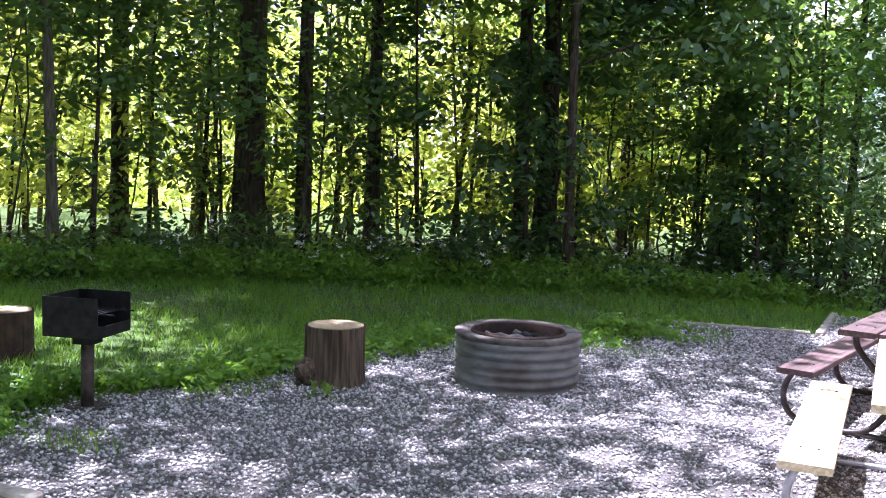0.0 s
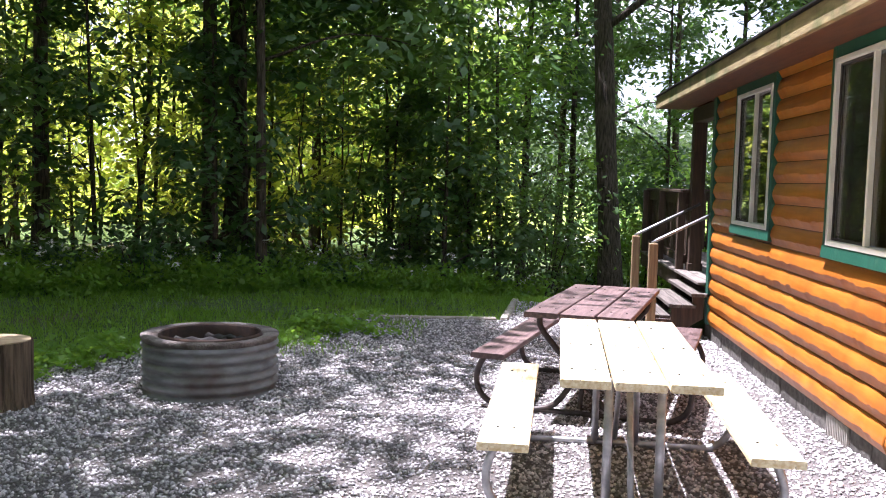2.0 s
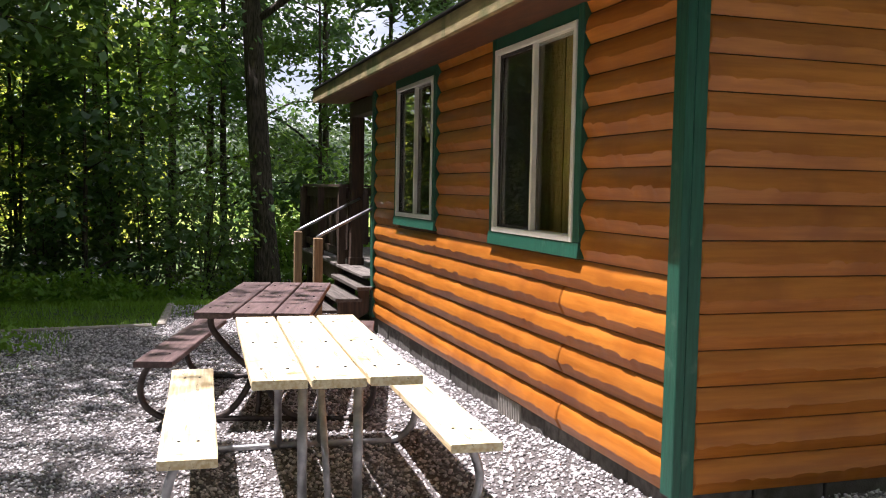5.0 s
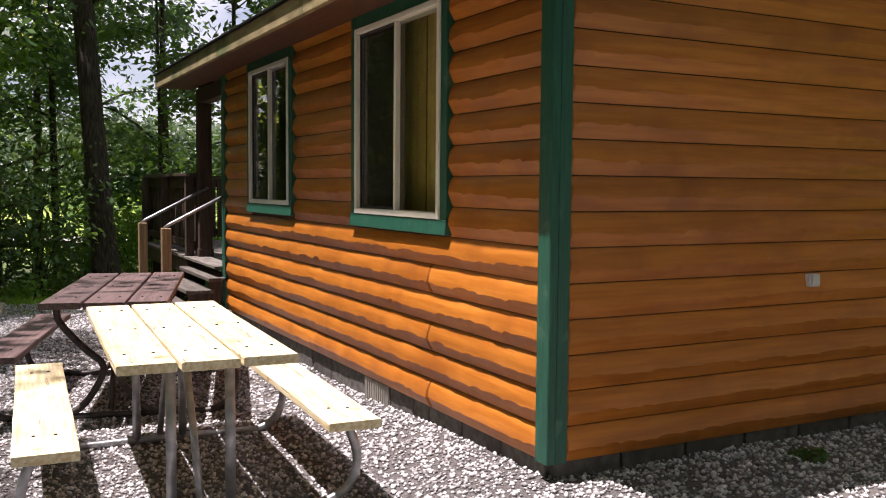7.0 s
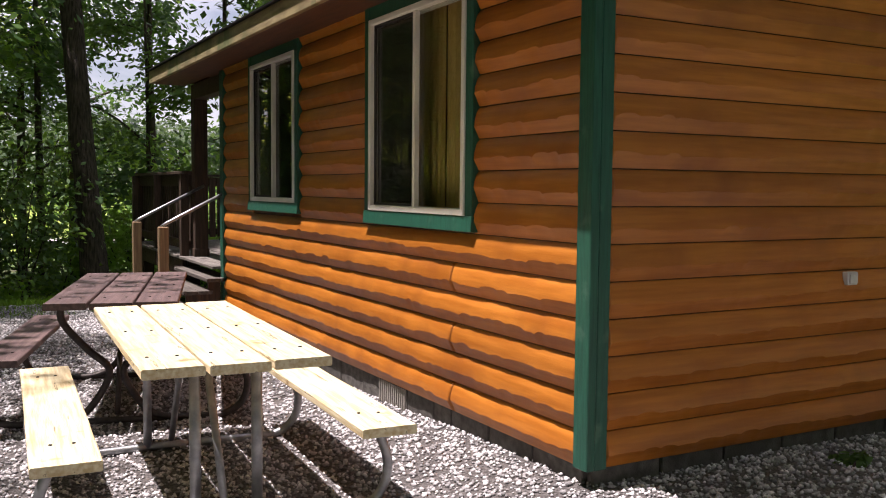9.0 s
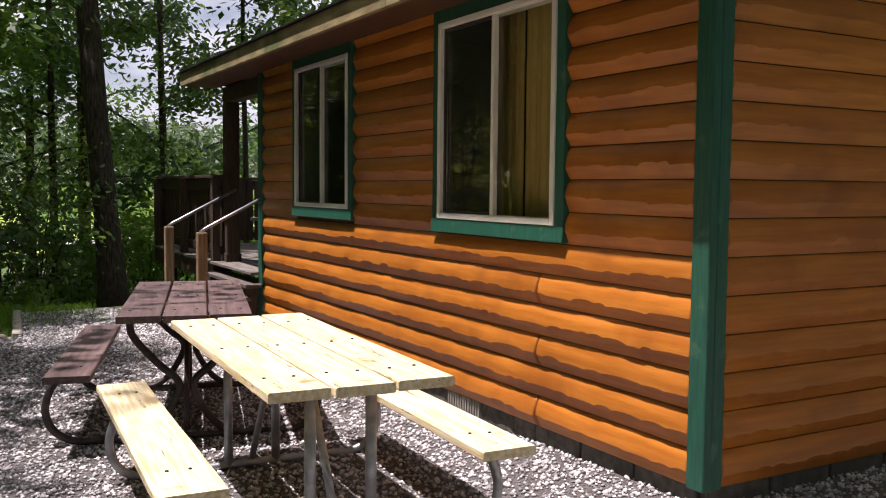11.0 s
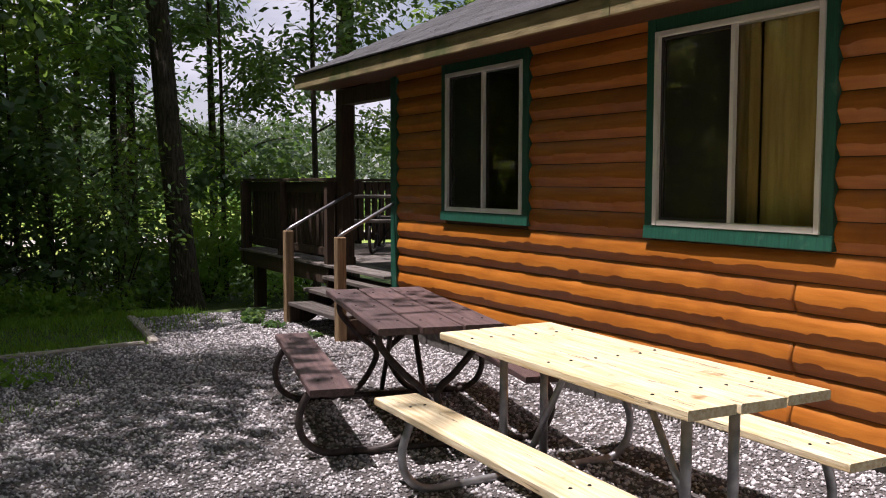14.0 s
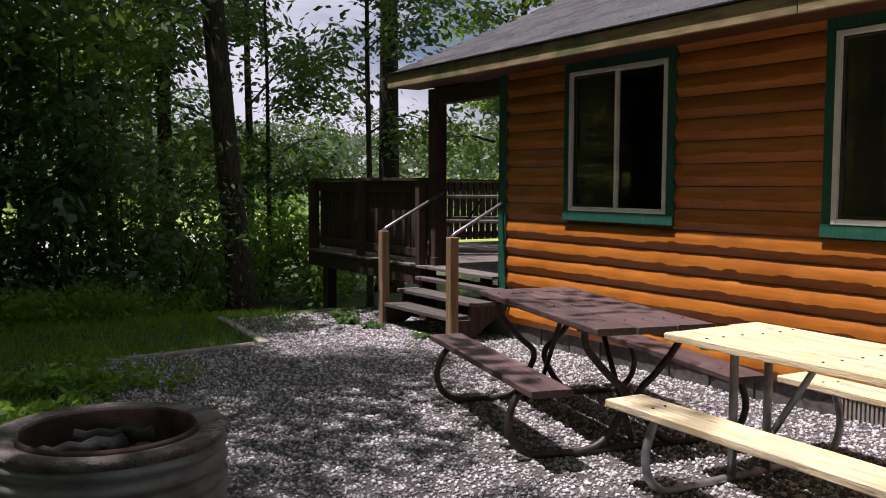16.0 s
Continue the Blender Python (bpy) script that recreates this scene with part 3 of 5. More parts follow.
def build_window(i, y0, y1, z0, z1):
    win = tagged(new("window_%d" % i), "white vinyl sliding window with dark green wooden casing" if i == 2 else "white vinyl sliding window with a drawn ochre curtain and green casing", "window", kind="structure")
    # casing
    c = 0.075
    part("casing", box(-0.05, 0.0, y0 - 0.03, y0 + c - 0.03, z0 + 0.05, z1 + 0.04, 0.004), M_GREEN, win)
    part("casing", box(-0.05, 0.0, y1 - c + 0.03, y1 + 0.03, z0 + 0.05, z1 + 0.04, 0.004), M_GREEN, win)
    part("casing", box(-0.048, 0.0, y0 + c - 0.03, y1 - c + 0.03, z1 - 0.045, z1 + 0.04, 0.004), M_GREEN, win)
    sill = box(-0.060, 0.0, y0 - 0.035, y1 + 0.035, z0 - 0.035, z0 + 0.05, 0.004)
    for v in sill.verts:
        if v.co.z > z0 and v.co.x < -0.05:
            v.co.x += 0.006
    part("sill", sill, M_GREEN, win)
    # white frame
    a, b, lo, hi = y0 + c - 0.03, y1 - c + 0.03, z0 + 0.05, z1 - 0.045
    w = 0.036
    part("frame", box(-0.06, 0.05, a, a + w, lo, hi, 0.004), M_VINYL, win)
    part("frame", box(-0.06, 0.05, b - w, b, lo, hi, 0.004), M_VINYL, win)
    part("frame", box(-0.058, 0.05, a + w, b - w, hi - w, hi, 0.004), M_VINYL, win)
    part("frame", box(-0.058, 0.05, a + w, b - w, lo, lo + w, 0.004), M_VINYL, win)
    mid = (a + b) / 2
    part("mullion", box(-0.045, -0.010, mid - 0.015, mid + 0.015, lo + w, hi - w, 0.003), M_VINYL, win)
    for p, q, x in ((a + w, mid - 0.016, -0.014), (mid + 0.016, b - w, -0.02)):
        pane = part("pane", box(x, x + 0.005, p, q, lo + w, hi - w), M_GLASS, win)
        pane.visible_shadow = False
        if p < mid:
            continue
        for u0, u1, h0, h1 in ((p, p + 0.018, lo + w, hi - w), (q - 0.018, q, lo + w, hi - w), (p + 0.018, q - 0.018, lo + w, lo + w + 0.018), (p + 0.018, q - 0.018, hi - w - 0.018, hi - w)):
            part("sash", box(x - 0.012, x - 0.001, u0, u1, h0, h1), M_SCREEN, win)
    # insect screen on the far half
    part("screen", box(-0.012, -0.010, mid + 0.04, b - w - 0.018, lo + w + 0.018, hi - w - 0.018), M_SCREEN, win, "dark insect screen")
    # curtain behind the near half
    if i == 1:
        for p, q in ((a - 0.06, mid - 0.056), (mid - 0.042, mid + 0.42)):
            bm = bmesh.new()
            n = 40
            cols = []
            for k in range(n + 1):
                x = 0.146 + 0.007 * math.sin(k * 0.8) + 0.003 * math.sin(k * 1.9)
                y = p + (q - p) * k / n
                cols.append([bm.verts.new(c) for c in ((x, y, lo - 0.1), (x, y, hi + 0.03), (x + 0.004, y, hi + 0.03), (x + 0.004, y, lo - 0.1))])
            for u, v in zip(cols, cols[1:]):
                for c in range(4):
                    bm.faces.new((u[c], u[(c + 1) % 4], v[(c + 1) % 4], v[c]))
            bm.faces.new(cols[0])
            bm.faces.new(cols[-1][::-1])
            bmesh.ops.recalc_face_normals(bm, faces=bm.faces)
            cur = link_mesh("curtain", bm, M_CURTAIN)
            tagged(cur, "ochre cloth curtain hanging in pleats behind the glass", "curtain", "curtains of the near window")
        part("curtain_rod", tube([(0.148, a - 0.06, hi + 0.045), (0.148, b + 0.06, hi + 0.045)], 0.01, 0), M_VINYL, win)


build_cabin()

# ---- porch deck, stairs ----
DECK_Z = 0.60


def build_deck():
    deck = thing("porch_deck", pose(0, 0, 0), "raised weathered board deck with a brown baluster railing", "deck")
    x1, y0, y1 = 5.2, WALL_END + 0.01, 10.42
    x = -0.06
    bm = box(-0.068, 0.068, -(y1 - y0) / 2, (y1 - y0) / 2, -0.03, 0.0, 0.004)
    me = bpy.data.meshes.new("deck_board")
    bm.to_mesh(me)
    bm.free()
    me.materials.append(M_DECK)
    while x < x1:
        shared("deck_board", me, deck, pose(x, (y0 + y1) / 2, DECK_Z))
        x += 0.142
    part("rim_joist", box(-0.10, -0.06, 7.3, y1 - 0.04, DECK_Z - 0.22, DECK_Z - 0.032, 0.003), M_RAIL, deck)
    part("rim_joist", box(-0.06, x1, y1 - 0.08, y1 - 0.04, DECK_Z - 0.22, DECK_Z - 0.032, 0.003), M_RAIL, deck)
    for y in (7.34, 9.95):
        for x in (0.02, 2.6, 5.0):
            part("support_post", box(x - 0.07, x + 0.07, y - 0.07, y + 0.07, -0.9, DECK_Z - 0.032, 0.005), M_RAIL, deck)
    # railing: west side from the porch post to the corner, then along the front
    def run(a, b):
        a, b = Vector(a), Vector(b)
        d = (b - a).normalized()
        length = (b - a).length
        m = Matrix.Translation((a.x, a.y, DECK_Z)) @ Matrix.Rotation(math.atan2(d.y, d.x), 4, "Z")
        def piece(name, *q):
            bm = box(*q, 0.003)
            bm.transform(m)
            part(name, bm, M_RAIL, deck)
        piece("cap_rail", -0.05, length + 0.05, -0.07, 0.07, 0.93, 0.965)
        piece("top_rail", 0.0, length, -0.02, 0.02, 0.79, 0.925)
        piece("bottom_rail", 0.0, length, -0.02, 0.02, 0.08, 0.17)
        k = 0.09
        while k < length:
            piece("baluster", k - 0.042, k + 0.042, -0.06, -0.022, 0.05, 0.92)
            k += 0.115
        n = max(1, round(length / 1.55))
        for i in range(n + 1):
            s = length * i / n
            piece("rail_post", s - 0.045, s + 0.045, 0.022, 0.11, -0.2, 0.93)
    run((0.0, 7.36, 0), (0.0, 10.32, 0))
    run((0.0, 10.32, 0), (5.1, 10.32, 0))
    post = thing("porch_post", pose(0.09, 7.26, DECK_Z), "square brown wooden post carrying the porch roof", "post")
    part("shaft", box(-0.075, 0.075, -0.075, 0.075, 0.0, 1.762, 0.006), M_RAIL, post)
    part("foot", box(-0.085, 0.085, -0.085, 0.085, 0.0, 0.09, 0.004), M_RAIL, post)


def build_stairs():
    st = thing("porch_stairs", pose(0, 0, 0), "short open wooden stairs with two posts and metal handrails", "stairs")
    ya, yb = 5.78, 7.24
    for x, z in ((-0.645, 0.24), (-0.43, 0.37), (-0.21, 0.49)):
        for k in range(2):
            inset = 0.103 if x < -0.6 else 0.0
            part("tread", box(x + k * 0.142, x + k * 0.142 + 0.138, ya + inset, yb - inset, z - 0.038, z, 0.005), M_TREAD, st)
    for y in (ya + 0.08, yb - 0.08):
        bm = bmesh.new()
        pr = [(-0.62, 0.0), (-0.62, 0.20), (-0.40, 0.20), (-0.40, 0.33), (-0.18, 0.33), (-0.18, 0.45), (-0.065, 0.45), (-0.065, 0.22), (-0.42, 0.0)]
        f0 = bm.faces.new([bm.verts.new((x, y - 0.02, z)) for x, z in pr])
        ex = bmesh.ops.extrude_face_region(bm, geom=[f0])
        bmesh.ops.translate(bm, vec=(0, 0.04, 0), verts=[v for v in ex["geom"] if isinstance(v, bmesh.types.BMVert)])
        bmesh.ops.recalc_face_normals(bm, faces=bm.faces)
        part("stringer", bm, M_RAIL, st)
    for y in (5.83, 7.19):
        part("newel_post", box(-0.66, -0.57, y - 0.045, y + 0.045, -0.05, 1.0, 0.006), M_POST, st)
        part("handrail", tube([(-0.63, y, 1.0), (-0.58, y, 1.035), (0.12, y, 1.40)], 0.017, 0), M_GALV, st, "shiny galvanised pipe handrail", True)


build_deck()
build_stairs()


# ---- picnic tables ----
def picnic_table(name, m, wood, metal, curved, label, top_z=0.745, seat_z=0.44):
    t = thing(name, m, label, "picnic table", "picnic tables beside the cabin")
    rnd = random.Random(3 if curved else 4)
    L = 0.915

    def board(pname, x, w, z, thick, ends):
        bm = bmesh.new()
        n = 16
        hw = w / 2
        rows = []
        for i in range(n + 1):
            y = -L + ends[0] + (2 * L - ends[0] + ends[1]) * i / n
            e = 0.0025 * noise.noise((y * 4, x * 9, 1))
            zz = 0.003 * noise.noise((y * 1.5, x * 5, 7))
            rows.append([bm.verts.new((x + sx * (hw + e) - (sx * 0.004 if k in (0, 3) else 0), y, z + zz + dz)) for k, (sx, dz) in enumerate(((1, 0), (1, -0.005), (1, -thick + 0.005), (1, -thick), (-1, -thick), (-1, -thick + 0.005), (-1, -0.005), (-1, 0)))])
        for r in rows:
            r[0].co.x, r[7].co.x = r[1].co.x - 0.005, r[6].co.x + 0.005
            r[3].co.x, r[4].co.x = r[2].co.x - 0.004, r[5].co.x + 0.004
        for a, b in zip(rows, rows[1:]):
            for k in range(8):
                bm.faces.new((a[k], a[(k + 1) % 8], b[(k + 1) % 8], b[k]))
        bm.faces.new(rows[0])
        bm.faces.new(rows[-1][::-1])
        bmesh.ops.recalc_face_normals(bm, faces=bm.faces)
        return part(pname, bm, wood, t)

    tops = []
    for x, ends in ((-0.241, (0.0, 0.0)), (0.0, (-0.006, 0.012)), (0.241, (0.004, 0.03))):
        tops.append(board("tabletop_board", x, 0.227, top_z, 0.038, ends))
    seats = [board("seat", -0.60, 0.235, seat_z, 0.038, (0, 0.01)), board("seat", 0.60, 0.235, seat_z, 0.038, (0.01, 0))]
    bolt = bmesh.new()
    bmesh.ops.create_cone(bolt, cap_ends=True, segments=10, radius1=0.008, radius2=0.006, depth=0.004)
    me = bpy.data.meshes.new("bolt")
    bolt.to_mesh(me)
    bolt.free()
    me.materials.append(M_BOLT)
    for y in (-0.66, 0.0, 0.66):
        for b, xs in zip(tops + seats, ((-0.3, -0.19), (-0.06, 0.06), (0.19, 0.3), (-0.64, -0.56), (0.56, 0.64))):
            for x in xs if y or abs(xs[0]) < 0.4 else ():
                z = (top_z if abs(x) < 0.4 else seat_z) + 0.002
                shared("bolt", me, b, pose(x, y + rnd.uniform(-0.02, 0.02), z))
    r = 0.021
    for y in (-0.66, 0.66):
        s = 1 if y > 0 else -1
        if curved:
            for sx in (-1, 1):
                part("leg", tube([(sx * 0.30, y, top_z - 0.04), (sx * 0.285, y, 0.60), (sx * 0.15, y, 0.44), (sx * 0.045, y, 0.34), (sx * 0.06, y, 0.24), (sx * 0.16, y, 0.09), (sx * 0.28, y, 0.03), (sx * 0.45, y, 0.025)], r), metal, t, smooth=True)
                part("seat_arm", tube([(sx * 0.45, y, 0.025), (sx * 0.60, y, 0.03), (sx * 0.71, y, 0.10), (sx * 0.745, y, 0.22), (sx * 0.70, y, 0.35), (sx * 0.62, y, 0.405), (sx * 0.52, y, 0.408)], r), metal, t, smooth=True)
            part("cross_tube", tube([(-0.45, y, 0.025), (0.45, y, 0.025)], r * 0.9, 0), metal, t, smooth=True)
        else:
            for sx in (-1, 1):
                part("leg", tube([(sx * 0.122, y, top_z - 0.04), (sx * 0.122, y, 0.03)], r * 1.05, 0), metal, t, smooth=True)
                part("seat_arm", tube([(sx * 0.122, y, 0.03), (sx * 0.40, y, 0.026), (sx * 0.56, y, 0.03), (sx * 0.66, y, 0.10), (sx * 0.69, y, 0.22), (sx * 0.645, y, 0.36), (sx * 0.61, y, 0.41)], r), metal, t, smooth=True)
            part("cross_tube", tube([(-0.122, y, 0.03), (0.122, y, 0.03)], r * 0.95, 0), metal, t, smooth=True)
        part("top_bracket", box(-0.34, 0.34, y - 0.02, y + 0.02, top_z - 0.05, top_z - 0.039), metal, t)
        for sx in (-1, 1):
            part("seat_bracket", box(sx * 0.6 - 0.1, sx * 0.6 + 0.1, y - 0.02, y + 0.02, seat_z - 0.046, seat_z - 0.039), metal, t)
        part("brace", tube([(0.0, y, 0.06), (0.0, y - s * 0.42, top_z - 0.045)], r * 0.8, 0), metal, t, smooth=True)
    return t


picnic_table("picnic_table", pose(-1.462, 1.045, 0.0, 0, 0, -2.9), M_PINE, M_GALV, False, "picnic table with new pale pine boards on galvanised pipes")
picnic_table("picnic_table", pose(-1.43, 3.02, 0.0, 0, 0, -14.5), M_RED, M_DARKPIPE, True, "picnic table with weathered maroon boards on curved dark pipes")
far_table = picnic_table("picnic_table", pose(1.85, 8.55, DECK_Z + 0.004, 0, 0, 56), M_DECK, M_DARKPIPE, True, "grey weathered picnic table standing on the porch deck")


# ---- fire ring, stumps, grill, edging ----
def build_fire_ring(m):
    f = thing("fire_ring", m, "corrugated galvanised steel fire ring holding ash and charred wood", "fire ring")
    R, H, n = 0.495, 0.42, 72
    def lathe(profile, wob=0.0, close=False):
        bm = bmesh.new()
        rows = []
        for k in range(n):
            a = math.tau * k / n
            w = 1 + wob * noise.noise((math.cos(a) * 2, math.sin(a) * 2, 5))
            rows.append([bm.verts.new((math.cos(a) * r * w, math.sin(a) * r * w, z)) for r, z in profile])
        for a, b in zip(rows, rows[1:] + rows[:1]):
            for i in range(len(profile) - (0 if close else 1)):
                j = (i + 1) % len(profile)
                bm.faces.new((a[i], b[i], b[j], a[j]))
        bmesh.ops.recalc_face_normals(bm, faces=bm.faces)
        return bm
    out = [(R + 0.011 * math.sin(math.tau * i / 8), -0.02 + (H + 0.01) * i / 48) for i in range(49)]
    part("corrugated_wall", lathe(out + [(r - 0.012, z) for r, z in reversed(out)], close=True), M_CORR, f, smooth=True)
    part("rim", lathe([(R + 0.008, H - 0.02), (R + 0.012, H), (R - 0.02, H + 0.008), (R - 0.055, H + 0.006), (R - 0.10, H - 0.004), (R - 0.12, H - 0.03), (R - 0.12, H - 0.06), (R - 0.02, H - 0.06)], 0.012, True), M_RIM, f, "ash-grey earthen top rim", True)
    part("inner_ring", lathe([(R - 0.115, H - 0.005), (R - 0.125, H + 0.012), (R - 0.133, H - 0.005), (R - 0.133, 0.05), (R - 0.118, 0.05)], 0.02, True), M_RUST, f, "rusted inner liner", True)
    bm = bmesh.new()
    c = bm.verts.new((0, 0, 0.25))
    prev = None
    for k in range(5):
        ring = [bm.verts.new((math.cos(a) * 0.085 * (k + 1), math.sin(a) * 0.085 * (k + 1), 0.24 + 0.05 * noise.noise((math.cos(a) * k, math.sin(a) * k, 2)))) for a in [math.tau * i / 24 for i in range(24)]]
        for i in range(24):
            if prev:
                bm.faces.new((prev[i], ring[i], ring[(i + 1) % 24], prev[(i + 1) % 24]))
            else:
                bm.faces.new((c, ring[i], ring[(i + 1) % 24]))
        prev = ring
    bmesh.ops.recalc_face_normals(bm, faces=bm.faces)
    part("ash_bed", bm, M_ASH, f)
    rnd = random.Random(2)
    for k, (x, y, a, l, z) in enumerate(((-0.10, 0.06, 20, 0.40, 0.32), (0.12, -0.08, 75, 0.34, 0.31), (0.05, 0.17, -25, 0.36, 0.34), (-0.15, -0.13, 120, 0.26, 0.30))):
        bm = bmesh.new()
        add_tube(bm, [Vector((-l / 2 + l * i / 6, 0.012 * math.sin(i * 2), 0.01 * math.cos(i * 3))) for i in range(7)], 0.037 if k else 0.045, 14, 0.16, rnd)
        log = link_mesh("charred_log", bm, M_CHAR, True)
        log.matrix_world = m @ pose(x, y, z, rnd.uniform(-10, 10), rnd.uniform(-9, 9), a)
        tagged(log, "charred black firewood lying in the fire ring", "firewood", "burnt logs in the fire ring")


def stump(m, r, h, label, mat, knot=True):
    s = thing("tree_stump", m, label, "stump")
    bm = bmesh.new()
    n, rows = 90, []
    for i in range(9):
        z = -0.03 + (h + 0.03) * i / 8
        ring = []
        for k in range(n):
            a = math.tau * k / n
            rr = r * (1 + 0.10 * max(0, 1 - i / 3) ** 2 + 0.035 * noise.noise((math.cos(a) * 1.5, math.sin(a) * 1.5, z * 2)) + 0.055 * noise.noise((math.cos(a) * 10, math.sin(a) * 10, z * 1.2)))
            ring.append(bm.verts.new((math.cos(a) * rr, math.sin(a) * rr, z)))
        rows.append(ring)
    for a, b in zip(rows, rows[1:]):
        for k in range(n):
            bm.faces.new((a[k], a[(k + 1) % n], b[(k + 1) % n], b[k]))
    part("bark", bm, mat, s)
    bm = bmesh.new()
    c = bm.verts.new((0, 0, h + 0.004))
    prev = None
    for q in (0.35, 0.7, 0.93):
        ring = [bm.verts.new((math.cos(math.tau * k / n) * r * q, math.sin(math.tau * k / n) * r * q, h + 0.004 + 0.004 * noise.noise((k * 0.3, q * 7, 0)))) for k in range(n)]
        for k in range(n):
            bm.faces.new((prev[k], ring[k], ring[(k + 1) % n], prev[(k + 1) % n]) if prev else (c, ring[k], ring[(k + 1) % n]))
        prev = ring
    low = [bm.verts.new((v.co.x, v.co.y, h - 0.03)) for v in prev]
    for k in range(n):
        bm.faces.new((prev[k], low[k], low[(k + 1) % n], prev[(k + 1) % n]))
    bmesh.ops.recalc_face_normals(bm, faces=bm.faces)
    part("cut_top", bm, M_CUT, s, "pale sawn top")
    if knot:
        bm = bmesh.new()
        bmesh.ops.create_icosphere(bm, subdivisions=3, radius=0.10)
        for v in bm.verts:
            v.co *= 1 + 0.35 * noise.noise(v.co * 18)
        kn = part("knot", bm, M_STUMP, s, "gnarled dark knot")
        kn.location = (-r * 0.78, -r * 0.66, 0.12)
    return s


def build_grill(m):
    g = thing("park_grill", m, "black steel park grill box on a single post", "grill")
    part("post", tube([(0, 0, -0.05), (0, 0, 0.51)], 0.043, 0, 14), M_GRILLPOST, g, "grey worn steel post", True)
    part("bottom_plate", box(-0.20, 0.20, -0.20, 0.20, 0.51, 0.52, 0.002), M_BLACK, g)
    part("side_panel", box(-0.20, -0.192, -0.20, 0.20, 0.52, 0.775, 0.002), M_BLACK, g)
    part("front_lip", box(0.192, 0.20, -0.192, 0.192, 0.52, 0.585, 0.002), M_BLACK, g)
    part("side_panel", box(-0.192, 0.20, -0.20, -0.192, 0.52, 0.775, 0.002), M_BLACK, g)
    part("side_panel", box(-0.192, 0.20, 0.192, 0.20, 0.52, 0.775, 0.002), M_BLACK, g)
    for i in range(9):
        x = -0.16 + i * 0.04
        part("grate_bar", tube([(x, -0.191, 0.66), (x, 0.191, 0.66)], 0.006, 0, 6), M_BLACK, g, smooth=True)
    for y in (-0.12, 0.12):
        part("grate_handle", tube([(0.16, y, 0.66), (0.27, y, 0.66)], 0.007, 0, 6), M_BLACK, g, smooth=True)
    part("collar", box(-0.07, 0.07, -0.07, 0.07, 0.44, 0.51, 0.004), M_BLACK, g)
    bm = bmesh.new()
    bmesh.ops.create_cone(bm, cap_ends=True, segments=20, radius1=0.22, radius2=0.13, depth=0.03)
    for v in bm.verts:
        v.co += Vector((noise.noise(v.co * 5), noise.noise(v.co * 5 + Vector((3, 0, 0))), 0)) * 0.06
    ft = part("footing", bm, M_ASH, g, "mound of bare soil round the post")
    ft.location.z = 0.0


build_fire_ring(pose(-4.33, 2.76, 0.0))
stump(pose(-5.56, 2.0, 0.0, 0, 0, 20), 0.232, 0.45, "upright grey bark-covered log stump with a sawn top", M_STUMP)
stump(pose(-8.3, 1.33, 0.02), 0.20, 0.38, "low rotten reddish tree stump in the grass", M_RUST, False)
build_grill(pose(-6.6, 0.5, 0.0, 0, 0, 12))


def timber(a, b, w, h, label="weathered grey landscape timber edging the gravel"):
    a, b = Vector(a), Vector(b)
    d = b - a
    bm = box(0, d.length, -w / 2, w / 2, -0.06, h, 0.015)
    ob = link_mesh("edging_timber", bm, M_TIMBER)
    ob.matrix_world = Matrix.Translation((a.x, a.y, ground_height(a.x, a.y))) @ Matrix.Rotation(math.atan2(d.y, d.x), 4, "Z")
    tagged(ob, label, "timber", "timbers edging the gravel")


timber((-3.98, 6.46, 0), (-2.25, 6.66, 0), 0.09, 0.03)
timber((-2.16, 6.62, 0), (-2.03, 8.32, 0), 0.09, 0.045)
timber((-6.9, -1.0, 0), (-5.5, -0.93, 0), 0.12, 0.05)


# ---- trees ----
def leaves(name, centres, size, material, parent=None, flat=0.55, seed=0, smin=0.6):
    """Leaf blades, each a pointed quad with a random tilt."""
    rng = np.random.default_rng(seed)
    n = len(centres)
    nrm = rng.normal(size=(n, 3))
    nrm[:, 2] = np.abs(nrm[:, 2]) + flat
    nrm /= np.linalg.norm(nrm, axis=1)[:, None]
    u = np.cross(nrm, rng.normal(size=(n, 3)))
    u /= np.linalg.norm(u, axis=1)[:, None]
    v = np.cross(nrm, u)
    s = size * rng.uniform(smin, 1.35, size=(n, 1))
    c = np.asarray(centres)
    pts = np.stack([c - u * s, c - v * s * 0.52 + u * s * 0.1, c + u * s, c + v * s * 0.52 + u * s * 0.1], 1).reshape(-1, 3)
    return raw_mesh(name, pts, np.arange(n * 4).reshape(n, 4), material, parent)


def clump_points(rng, clumps, per, spread):
    c = np.repeat(np.asarray(clumps, float), per, axis=0)
    k = rng.normal(size=c.shape) * spread
    k[:, 2] *= 0.6
    return c + k


